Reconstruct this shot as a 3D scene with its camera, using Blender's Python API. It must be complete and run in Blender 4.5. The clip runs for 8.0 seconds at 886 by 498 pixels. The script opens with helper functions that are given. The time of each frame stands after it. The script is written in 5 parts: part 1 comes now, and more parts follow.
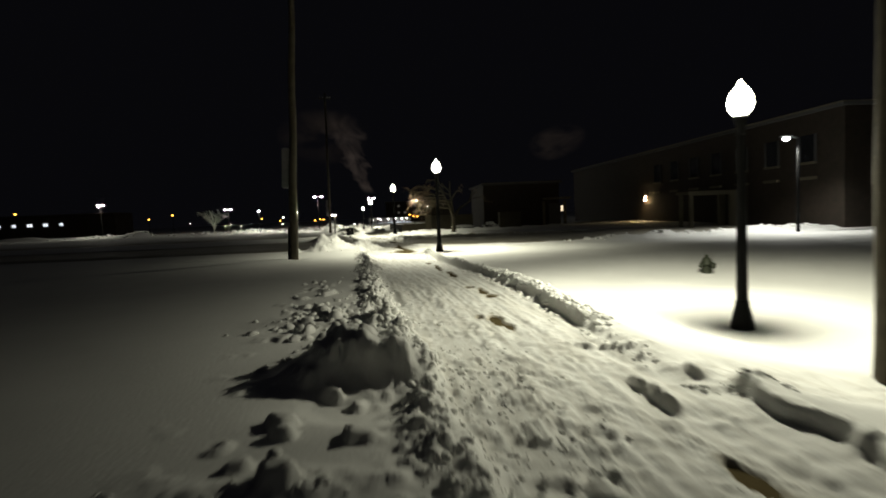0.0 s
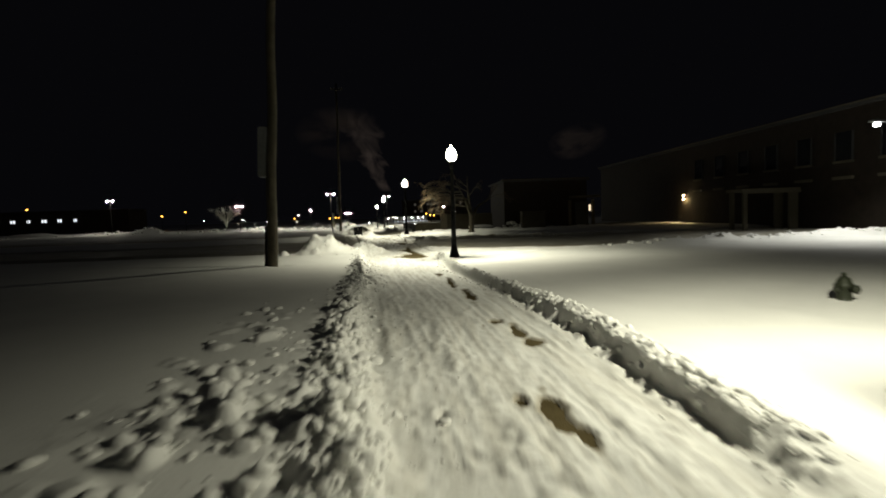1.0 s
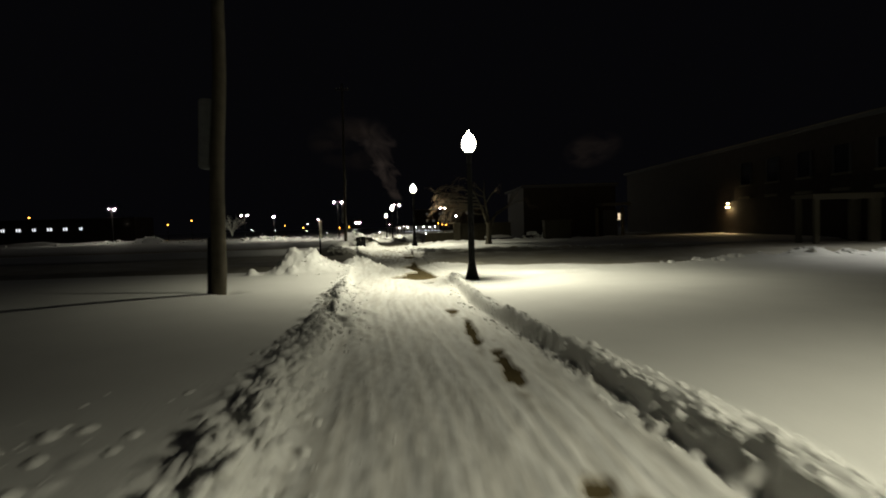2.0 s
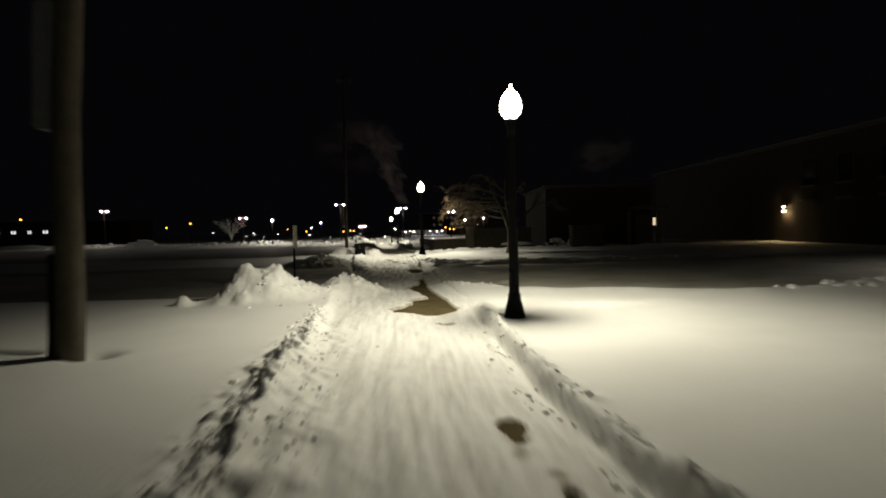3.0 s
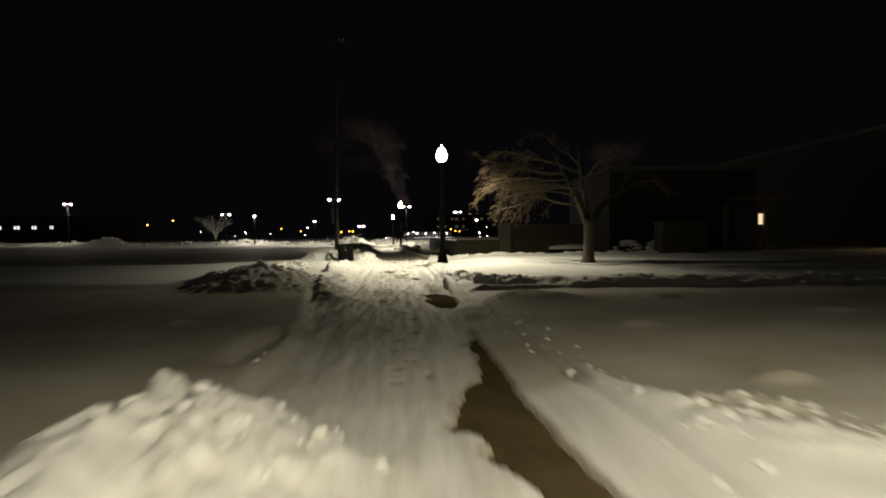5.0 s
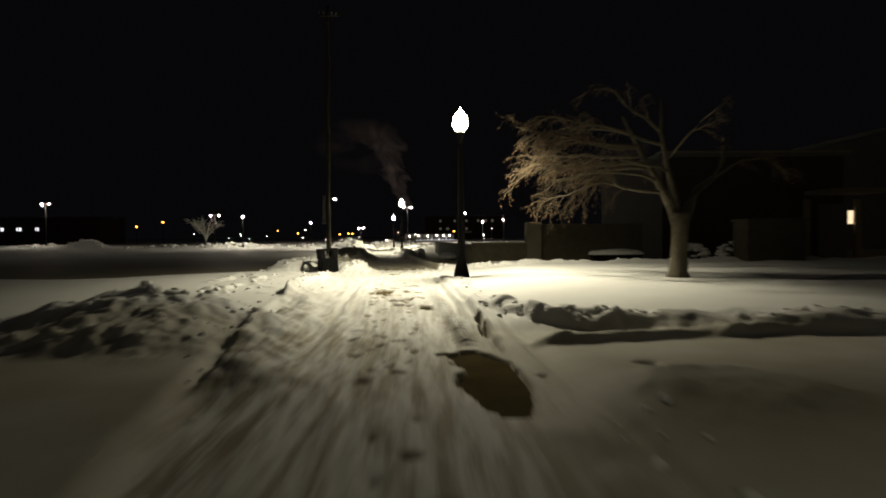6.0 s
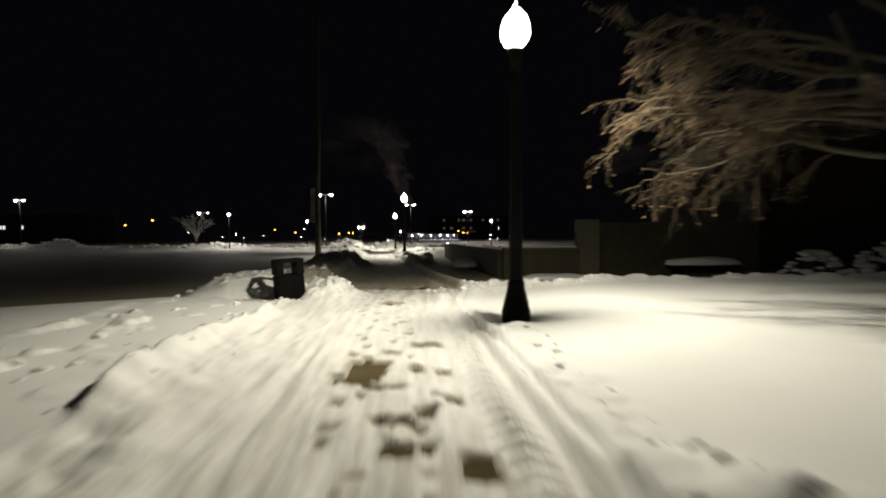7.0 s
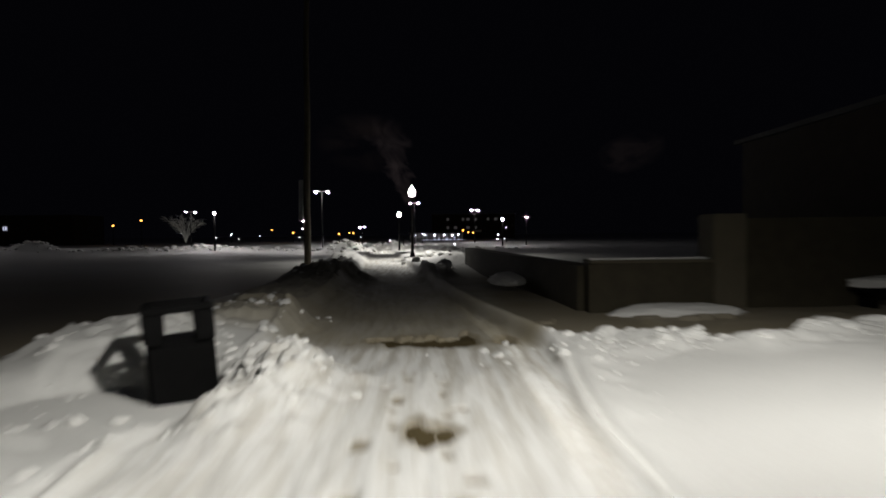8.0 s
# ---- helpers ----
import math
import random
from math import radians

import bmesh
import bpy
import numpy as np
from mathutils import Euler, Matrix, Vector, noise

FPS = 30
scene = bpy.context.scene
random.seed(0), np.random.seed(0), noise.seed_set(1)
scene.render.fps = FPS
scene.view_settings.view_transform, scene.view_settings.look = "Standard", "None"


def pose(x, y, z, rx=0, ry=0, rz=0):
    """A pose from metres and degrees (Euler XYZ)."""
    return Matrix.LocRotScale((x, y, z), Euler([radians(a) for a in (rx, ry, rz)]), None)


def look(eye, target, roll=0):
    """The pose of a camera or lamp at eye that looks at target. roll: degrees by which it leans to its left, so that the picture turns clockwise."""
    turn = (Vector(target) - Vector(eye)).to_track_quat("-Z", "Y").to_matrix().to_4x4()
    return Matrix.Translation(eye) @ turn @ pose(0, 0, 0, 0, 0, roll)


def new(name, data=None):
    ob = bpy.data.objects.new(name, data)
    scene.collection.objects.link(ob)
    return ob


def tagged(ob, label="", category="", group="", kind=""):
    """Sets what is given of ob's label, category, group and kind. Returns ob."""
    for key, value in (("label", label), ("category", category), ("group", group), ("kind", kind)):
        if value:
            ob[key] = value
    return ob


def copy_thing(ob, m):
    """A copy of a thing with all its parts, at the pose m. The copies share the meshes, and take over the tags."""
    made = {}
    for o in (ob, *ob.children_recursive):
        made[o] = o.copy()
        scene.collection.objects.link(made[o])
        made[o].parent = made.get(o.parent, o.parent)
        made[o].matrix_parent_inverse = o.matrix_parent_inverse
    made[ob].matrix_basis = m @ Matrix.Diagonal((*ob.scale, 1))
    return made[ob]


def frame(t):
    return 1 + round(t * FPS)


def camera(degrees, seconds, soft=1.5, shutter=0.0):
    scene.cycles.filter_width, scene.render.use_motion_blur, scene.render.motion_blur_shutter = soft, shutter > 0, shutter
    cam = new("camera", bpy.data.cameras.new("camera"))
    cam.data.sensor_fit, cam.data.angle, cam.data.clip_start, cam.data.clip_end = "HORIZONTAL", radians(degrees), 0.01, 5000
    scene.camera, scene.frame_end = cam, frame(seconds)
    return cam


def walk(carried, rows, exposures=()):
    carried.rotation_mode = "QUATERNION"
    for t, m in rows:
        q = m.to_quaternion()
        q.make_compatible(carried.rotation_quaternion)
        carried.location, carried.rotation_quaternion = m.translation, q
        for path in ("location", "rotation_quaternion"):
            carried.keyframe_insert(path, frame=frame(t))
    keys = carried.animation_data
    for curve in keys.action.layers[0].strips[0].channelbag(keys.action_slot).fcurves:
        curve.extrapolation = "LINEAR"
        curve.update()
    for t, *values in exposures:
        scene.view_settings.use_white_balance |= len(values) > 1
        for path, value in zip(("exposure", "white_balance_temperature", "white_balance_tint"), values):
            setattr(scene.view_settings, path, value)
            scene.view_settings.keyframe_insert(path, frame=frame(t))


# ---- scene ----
cam = camera(77.8, 8.0, soft=1.75, shutter=0.7)
PATH = [
    (0, (0.764, -3.452, 1.504), (0.948, -1.464, 1.383), -2.4),
    (0.5, (0.967, -1.597, 1.483), (1.092, 0.396, 1.364), -2.2),
    (1, (1.208, 0.687, 1.45), (1.33, 2.679, 1.329), -1.9),
    (1.2, (1.289, 1.596, 1.437), (1.414, 3.588, 1.321), -1.6),
    (1.5, (1.398, 2.966, 1.413), (1.505, 4.96, 1.299), -1.8),
    (1.7, (1.457, 3.915, 1.404), (1.551, 5.91, 1.302), -1.8),
    (3, (1.323, 10.699, 1.495), (1.38, 12.697, 1.426), -1.4),
    (3.5, (1.201, 13.238, 1.342), (1.257, 15.236, 1.274), -1.2),
    (4, (1.045, 16.109, 1.249), (1.097, 18.107, 1.182), -1.0),
    (4.5, (0.804, 18.937, 1.234), (0.856, 20.935, 1.171), -0.9),
    (5, (0.57, 21.964, 1.193), (0.623, 23.962, 1.135), -0.6),
    (5.2, (0.512, 23.134, 1.172), (0.562, 25.133, 1.122), -0.5),
    (6.3, (0.202, 29.274, 1.155), (0.25, 31.273, 1.106), -0.6),
    (6.5, (0.136, 30.458, 1.17), (0.183, 32.457, 1.117), -0.6),
    (7, (-0.029, 33.554, 1.232), (0.012, 35.553, 1.181), -0.4),
    (7.5, (-0.297, 36.326, 1.268), (-0.258, 38.325, 1.22), -0.3),
    (8, (-0.663, 39.432, 1.329), (-0.627, 41.431, 1.276), -0.6),
]
walk(cam, [(t, look(eye, target, roll)) for t, eye, target, roll in PATH],
     exposures=[(0.0, 1.0, 6280, 9), (0.5, 0.93, 6280, 9), (1.5, 0.6, 6450, 9), (3.0, 0.24, 6450, 14), (3.5, 0.0, 6200, 17), (4.0, -0.06, 5750, 24), (4.5, -0.05, 6100, 18),
                (5.0, 0.56, 6850, 13), (6.5, 0.78, 6850, 12), (7.0, 0.36, 6250, 17), (7.5, 0.05, 5700, 25), (8.0, -0.05, 5700, 22)])

# ---- light: a black night sky and the lamps of the place ----
world = bpy.data.worlds.new("night")
scene.world = world
world.use_nodes = True
world.node_tree.nodes["Background"].inputs[0].default_value = (0.8, 0.78, 1.0, 1)
world.node_tree.nodes["Background"].inputs[1].default_value = 0.0014
GLOBE = 15.0
BEAM = 960.0
FIRST_BEAM, FIRST_SPREAD = 770.0, 159  # the first lamp burns weaker and throws wider


# ---- materials ----
def mat(name, rgb, rough=0.7, metal=0.0, vary=0.15, scale=6.0, bump=0.0, bscale=40.0, spec=0.3, fine=60.0):
    m = bpy.data.materials.new(name)
    m.use_nodes = True
    nt = m.node_tree
    b = nt.nodes["Principled BSDF"]
    b.inputs["Roughness"].default_value = rough
    b.inputs["Metallic"].default_value = metal
    b.inputs["Specular IOR Level"].default_value = spec
    tc = nt.nodes.new("ShaderNodeTexCoord")
    n1 = nt.nodes.new("ShaderNodeTexNoise")
    n1.inputs["Scale"].default_value = scale
    n1.inputs["Detail"].default_value = 5
    n2 = nt.nodes.new("ShaderNodeTexNoise")
    n2.inputs["Scale"].default_value = fine
    n2.inputs["Detail"].default_value = 3
    mx = nt.nodes.new("ShaderNodeMix")
    mx.data_type = "FLOAT"
    mx.inputs[0].default_value = 0.4
    ramp = nt.nodes.new("ShaderNodeMapRange")
    ramp.inputs[1].default_value, ramp.inputs[2].default_value = 0.3, 0.7
    ramp.inputs[3].default_value, ramp.inputs[4].default_value = 1 - vary, 1 + vary
    mul = nt.nodes.new("ShaderNodeVectorMath")
    mul.operation = "SCALE"
    mul.inputs[0].default_value = rgb
    L = nt.links.new
    L(tc.outputs["Object"], n1.inputs["Vector"])
    L(tc.outputs["Object"], n2.inputs["Vector"])
    L(n1.outputs[0], mx.inputs[2])
    L(n2.outputs[0], mx.inputs[3])
    L(mx.outputs[0], ramp.inputs[0])
    L(ramp.outputs[0], mul.inputs["Scale"])
    L(mul.outputs[0], b.inputs["Base Color"])
    if bump:
        n3 = nt.nodes.new("ShaderNodeTexNoise")
        n3.inputs["Scale"].default_value = bscale
        n3.inputs["Detail"].default_value = 6
        bp = nt.nodes.new("ShaderNodeBump")
        bp.inputs["Strength"].default_value = bump
        bp.inputs["Distance"].default_value = 0.02
        L(tc.outputs["Object"], n3.inputs["Vector"])
        L(n3.outputs[0], bp.inputs["Height"])
        L(bp.outputs[0], b.inputs["Normal"])
    return m


def glow(name, rgb, strength):
    m = bpy.data.materials.new(name)
    m.use_nodes = True
    nt = m.node_tree
    nt.nodes.remove(nt.nodes["Principled BSDF"])
    e = nt.nodes.new("ShaderNodeEmission")
    e.inputs[0].default_value = (*rgb, 1)
    e.inputs[1].default_value = strength
    nt.links.new(e.outputs[0], nt.nodes["Material Output"].inputs[0])
    return m


def snow_material():
    m = mat("snow", (0.80, 0.80, 0.77), 0.75, vary=0.05, scale=0.9, bump=0.22, bscale=28.0, spec=0.2, fine=35.0)
    nt = m.node_tree
    b = nt.nodes["Principled BSDF"]
    old = b.inputs["Base Color"].links[0].from_socket
    at = nt.nodes.new("ShaderNodeAttribute")
    at.attribute_name = "packed"
    tc = nt.nodes.new("ShaderNodeTexCoord")
    mp = nt.nodes.new("ShaderNodeMapping")
    mp.inputs["Rotation"].default_value = (0, 0, radians(4))
    mp.inputs["Scale"].default_value = (9, 0.9, 9)
    nz = nt.nodes.new("ShaderNodeTexNoise")
    nz.inputs["Scale"].default_value = 1.0
    nz.inputs["Detail"].default_value = 6
    mr = nt.nodes.new("ShaderNodeMapRange")
    mr.inputs[1].default_value, mr.inputs[2].default_value = 0.41, 0.64
    mm = nt.nodes.new("ShaderNodeMath")
    mm.operation = "MULTIPLY"
    mix = nt.nodes.new("ShaderNodeMix")
    mix.data_type = "RGBA"
    mix.inputs[7].default_value = (0.31, 0.262, 0.17, 1)
    L = nt.links.new
    L(tc.outputs["Object"], mp.inputs["Vector"])
    L(mp.outputs[0], nz.inputs["Vector"])
    L(nz.outputs[0], mr.inputs[0])
    L(mr.outputs[0], mm.inputs[0])
    L(at.outputs["Fac"], mm.inputs[1])
    L(mm.outputs[0], mix.inputs[0])
    L(old, mix.inputs[6])
    dv = nt.nodes.new("ShaderNodeAttribute")
    dv.attribute_name = "driven"
    grime = nt.nodes.new("ShaderNodeTexNoise")
    grime.inputs["Scale"].default_value, grime.inputs["Detail"].default_value = 0.8, 7
    gr = nt.nodes.new("ShaderNodeMapRange")
    gr.inputs[1].default_value, gr.inputs[2].default_value = 0.3, 0.7
    gr.inputs[3].default_value, gr.inputs[4].default_value = 1.0, 0.55
    gm = nt.nodes.new("ShaderNodeMath")
    gm.operation = "MULTIPLY"
    mix2 = nt.nodes.new("ShaderNodeMix")
    mix2.data_type = "RGBA"
    mix2.inputs[7].default_value = (0.43, 0.4, 0.31, 1)
    L(tc.outputs["Object"], grime.inputs["Vector"])
    L(grime.outputs[0], gr.inputs[0])
    L(gr.outputs[0], gm.inputs[0])
    L(dv.outputs["Fac"], gm.inputs[1])
    L(gm.outputs[0], mix2.inputs[0])
    L(mix.outputs[2], mix2.inputs[6])
    wt = nt.nodes.new("ShaderNodeAttribute")
    wt.attribute_name = "wet"
    mix3 = nt.nodes.new("ShaderNodeMix")
    mix3.data_type = "RGBA"
    mix3.inputs[7].default_value = (0.2, 0.16, 0.085, 1)
    L(wt.outputs["Fac"], mix3.inputs[0])
    L(mix2.outputs[2], mix3.inputs[6])
    L(mix3.outputs[2], b.inputs["Base Color"])
    return m


SNOW = snow_material()
FRESH = mat("fresh_snow", (0.80, 0.80, 0.77), 0.75, vary=0.05, scale=3, bump=0.5, bscale=25, spec=0.2)
WET = mat("wet_concrete", (0.098, 0.078, 0.040), 0.8, vary=0.4, scale=2.2, bump=0.3, bscale=70, spec=0.0)
BLACK = mat("black_paint", (0.006, 0.006, 0.006), 0.6, vary=0.3, scale=8, bump=0.05, bscale=120, spec=0.06)
WOOD = mat("weathered_wood", (0.068, 0.058, 0.04), 0.85, vary=0.35, scale=5, bump=0.4, bscale=30)
BARK = mat("bark", (0.07, 0.06, 0.04), 0.9, vary=0.4, scale=9, bump=0.7, bscale=24)
TWIG = mat("twig_bark", (0.105, 0.08, 0.048), 0.85, vary=0.3, scale=12)
DRYLEAF = mat("dry_leaf", (0.2, 0.12, 0.06), 0.8, vary=0.4, scale=20)
BRICK = mat("brick_wall", (0.022, 0.016, 0.011), 0.85, vary=0.35, scale=3, bump=0.3, bscale=18)
STONE = mat("wall_block", (0.053, 0.046, 0.029), 0.85, vary=0.25, scale=4, bump=0.3, bscale=30)
PALE = mat("pale_stone", (0.1, 0.088, 0.06), 0.8, vary=0.12, scale=4)
WHITE = mat("white_paint", (0.62, 0.62, 0.58), 0.55, vary=0.08, scale=5)
GREY = mat("galvanised", (0.28, 0.29, 0.29), 0.5, metal=0.6, vary=0.2, scale=10)
SIGNW = mat("sign_face", (0.42, 0.41, 0.32), 0.5, vary=0.06, scale=8)
INK = mat("sign_ink", (0.16, 0.155, 0.12), 0.6)
HYD = mat("hydrant_paint", (0.022, 0.026, 0.015), 0.5, vary=0.3, scale=12, bump=0.15)
DARKGL = mat("dark_glass", (0.012, 0.013, 0.015), 0.08, vary=0.1, spec=0.6)
ROOFM = mat("roof_felt", (0.06, 0.06, 0.06), 0.9, vary=0.2)
LAMPW = glow("lamp_white", (1.0, 0.95, 0.72), GLOBE)
FARW = glow("far_lamp_white", (1.0, 0.93, 0.76), 2100.0)
AREAW = glow("area_lamp_white", (1.0, 0.99, 0.95), 40.0)
FARS = glow("distant_white", (1.0, 0.95, 0.85), 12.0)
FARO = glow("far_lamp_orange", (1.0, 0.40, 0.05), 5.0)
WARM = glow("warm_wall_lamp", (1.0, 0.72, 0.32), 260.0)
ROOMW = glow("lit_window", (0.92, 0.96, 1.0), 0.7)


# ---- mesh helpers ----
def box(bm, c, s, bevel=0.0, rot=0.0):
    r = bmesh.ops.create_cube(bm, size=1.0)
    bmesh.ops.scale(bm, vec=s, verts=r["verts"])
    if bevel:
        es = list({e for v in r["verts"] for e in v.link_edges})
        r2 = bmesh.ops.bevel(bm, geom=es, offset=bevel, segments=2, affect="EDGES")
        vs = list({v for f in r2["faces"] for v in f.verts} | {v for v in r["verts"] if v.is_valid})
    else:
        vs = r["verts"]
    if rot:
        bmesh.ops.rotate(bm, cent=(0, 0, 0), matrix=Matrix.Rotation(radians(rot), 3, "Z"), verts=vs)
    bmesh.ops.translate(bm, vec=c, verts=vs)


def lathe(bm, prof, seg=20, at=(0, 0, 0)):
    rings = []
    for r, z in prof:
        rings.append([bm.verts.new((at[0] + r * math.cos(2 * math.pi * k / seg), at[1] + r * math.sin(2 * math.pi * k / seg), at[2] + z)) for k in range(seg)])
    for a, b in zip(rings, rings[1:]):
        for k in range(seg):
            f = bm.faces.new((a[k], a[(k + 1) % seg], b[(k + 1) % seg], b[k]))
            f.smooth = True
    bm.faces.new(rings[0][::-1])
    bm.faces.new(rings[-1])


def tube(bm, pts, radii, seg=8, caps=True):
    pts = [Vector(p) for p in pts]
    rings = []
    for i, p in enumerate(pts):
        d = (pts[min(i + 1, len(pts) - 1)] - pts[max(i - 1, 0)]).normalized()
        u = d.orthogonal().normalized() if abs(d.z) < 0.9 else Vector((1, 0, 0))
        u = (u - d * u.dot(d)).normalized()
        v = d.cross(u)
        r = radii[i] if isinstance(radii, (list, tuple)) else radii
        rings.append([bm.verts.new(p + r * (u * math.cos(2 * math.pi * k / seg) + v * math.sin(2 * math.pi * k / seg))) for k in range(seg)])
    for a, b in zip(rings, rings[1:]):
        for k in range(seg):
            f = bm.faces.new((a[k], a[(k + 1) % seg], b[(k + 1) % seg], b[k]))
            f.smooth = True
    if caps:
        bm.faces.new(rings[0][::-1])
        bm.faces.new(rings[-1])


def part(name, bm, material, parent=None, label=""):
    me = bpy.data.meshes.new(name)
    bmesh.ops.recalc_face_normals(bm, faces=bm.faces)
    bm.to_mesh(me)
    bm.free()
    me.materials.append(material)
    ob = new(name, me)
    if parent:
        ob.parent = parent
    if label:
        ob["label"] = label
    return ob


def boxes(name, material, parent, items, label="", bevel=0.0):
    bm = bmesh.new()
    for c, s in items:
        box(bm, c, s, bevel)
    return part(name, bm, material, parent, label)


def empty(name, m, label, category, group="", kind=""):
    ob = new(name)
    ob.matrix_basis = m
    return tagged(ob, label, category, group, kind)


# ---- the snow sheet ----
def hash2(ix, iy, k=0):
    n = (ix.astype(np.int64) * 374761393 + iy.astype(np.int64) * 668265263 + k * 2147483647) & 0xFFFFFFFF
    n = ((n ^ (n >> 13)) * 1274126177) & 0xFFFFFFFF
    n = ((n ^ (n >> 16)) * 2246822519) & 0xFFFFFFFF
    return ((n ^ (n >> 15)) & 0xFFFFFF) / float(0xFFFFFF)


def vnoise(x, y, k=0):
    ix, iy = np.floor(x), np.floor(y)
    fx, fy = x - ix, y - iy
    fx, fy = fx * fx * (3 - 2 * fx), fy * fy * (3 - 2 * fy)
    a, b = hash2(ix, iy, k), hash2(ix + 1, iy, k)
    c, d = hash2(ix, iy + 1, k), hash2(ix + 1, iy + 1, k)
    return (a + (b - a) * fx) * (1 - fy) + (c + (d - c) * fx) * fy - 0.5


def fbm(x, y, k=0, n=4):
    s, amp = 0, 1.0
    for i in range(n):
        s = s + amp * vnoise(x * 2 ** i, y * 2 ** i, k + 7 * i)
        amp *= 0.5
    return s


def only(where, f, x, y, *more):
    """f at the places where it counts, 0 elsewhere."""
    out = np.zeros_like(x)
    if where.any():
        out[where] = f(x[where], y[where], *more)
    return out


def clods(x, y, size, k=0, keep=0.6):
    """Broken clods of snow: 0 between them, up to 1 at their tops."""
    wx, wy = vnoise(x / size * 1.7, y / size * 1.7, k + 11), vnoise(x / size * 1.7, y / size * 1.7, k + 12)
    x, y = x / size + 0.55 * wx, y / size + 0.55 * wy
    ix, iy = np.floor(x), np.floor(y)
    best = np.zeros_like(x)
    for dx in (-1, 0, 1):
        for dy in (-1, 0, 1):
            cx, cy = ix + dx, iy + dy
            a, b = hash2(cx, cy, k + 1), hash2(cx, cy, k + 3)
            px, py = cx + 0.15 + 0.7 * a, cy + 0.15 + 0.7 * ((a * 17.3 + b * 5.1) % 1)
            rad = 0.35 + 0.35 * b
            q = ((x - px) ** 2 + (y - py) ** 2) / rad ** 2
            top = np.sqrt(np.clip(1 - q, 0, 1)) * rad * 1.4 * (1 + 0.5 * ((x - px) * (a - 0.5) + (y - py) * (b - 0.5)) / rad)
            top = np.minimum(top, 0.55 * rad * 1.4 + 0.25 * top)
            best = np.maximum(best, np.where((b * 31.7 + a * 3.3) % 1 < keep, top, 0))
    return best


def smooth(v):
    v = np.clip(v, 0, 1)
    return v * v * (3 - 2 * v)


LY = [-8, 0, 2.5, 5.5, 8, 10, 14, 16, 18, 21, 28, 33, 37, 42, 46, 52, 70, 100, 160]
LX = [1.35, 1.1, 1.0, 0.64, 0.42, 0.28, -0.08, -0.28, -0.36, -0.68, -1.1, -1.9, -2.3, -2.5, -2.6, -2.9, -4.6, -7.2, -12]
RY = [-8, 3.9, 7.3, 10, 12, 14, 16, 18.6, 21, 24, 28, 32, 36, 41, 43, 44.5, 45.5, 47, 50, 70, 100, 160]
RX = [3.9, 3.58, 3.42, 3.18, 2.92, 2.63, 2.41, 2.34, 2.3, 1.75, 1.3, 1.08, 0.85, 0.5, 0.45, 0.6, 0.7, 0.4, -0.2, -2.3, -5.2, -10]

# crest of the low bank across on the right
RIDGE_X = [1.6, 1.9, 2.4, 3.4, 4.6, 6.5, 8.3, 11, 14.4, 20, 34]
RIDGE_Y = [27.3, 26.4, 24.9, 24.2, 23.9, 23.2, 22.7, 22.5, 23.2, 24.1, 24.8]

# bare wet spots on the path: x, y, half width, half length
BARE = [(1.6, 19.8, 0.2, 0.12), (2.12, 12.9, 0.09, 1.0), (2.32, 11.0, 0.11, 1.1),
        (2.40, 8.4, 0.16, 0.26), (2.2, 8.2, 0.05, 0.14), (2.58, 7.85, 0.10, 0.45), (2.70, 7.25, 0.15, 0.25), (2.32, 5.0, 0.16, 0.55), (2.12, 5.3, 0.10, 0.22), (2.46, 4.5, 0.08, 0.3), (1.95, 14.8, 0.12, 0.4),
        (-0.62, 38.4, 0.09, 0.5), (-0.45, 37.85, 0.24, 0.1), (-0.6, 46.15, 0.95, 0.5), (2.93, -0.35, 0.09, 0.42),
        (-0.78, 43.0, 0.24, 0.34), (0.95, 34.6, 0.06, 0.8)]
# squarish boot prints trodden through to the pavement
PRINTS = [(-0.62, 38.35, 0.16, 0.32), (-0.70, 38.0, 0.16, 0.13), (-0.09, 39.31, 0.13, 0.12), (-0.38, 37.06, 0.08, 0.07), (-0.22, 37.1, 0.08, 0.07), (-0.23, 36.7, 0.09, 0.09), (0.22, 36.45, 0.08, 0.13),
          (-0.07, 37.26, 0.06, 0.06), (0.11, 37.5, 0.05, 0.09), (-0.18, 38.35, 0.05, 0.07), (0.06, 38.25, 0.05, 0.08), (-0.45, 39.0, 0.07, 0.06)]
# longer pools: stations along the path, left and right edges
POOLS = [((20.9, 21.3, 21.8, 22.3, 22.9, 23.3, 23.6, 24.3, 25.0, 25.5, 26.3, 27.0, 28.4, 29.6), (1.3, 0.7, 0.5, 0.8, 0.97, 0.95, 1.28, 1.22, 0.95, 0.78, 0.85, 1.04, 1.04, 1.12),
          (1.5, 1.85, 1.9, 1.82, 1.74, 1.7, 1.64, 1.53, 1.42, 1.36, 1.28, 1.24, 1.19, 1.12)),
         ((31.3, 31.8, 32.2, 32.6, 32.9, 33.2, 33.5), (0.8, 0.52, 0.5, 0.6, 0.5, 0.4, 0.7), (1.0, 1.1, 1.12, 1.1, 1.05, 0.92, 0.76))]
DENTS = []
rng = random.Random(5)
for k in range(80):
    yy = 32.2 + 12.3 * k / 80 + rng.uniform(-0.1, 0.1)
    DENTS.append((-0.33 - 0.06 * (yy - 36) + (0.2 if k % 2 else -0.2) * rng.uniform(0.5, 1.5) + rng.uniform(-0.15, 0.15), yy, rng.uniform(0.03, 0.065), rng.uniform(0.04, 0.10)))

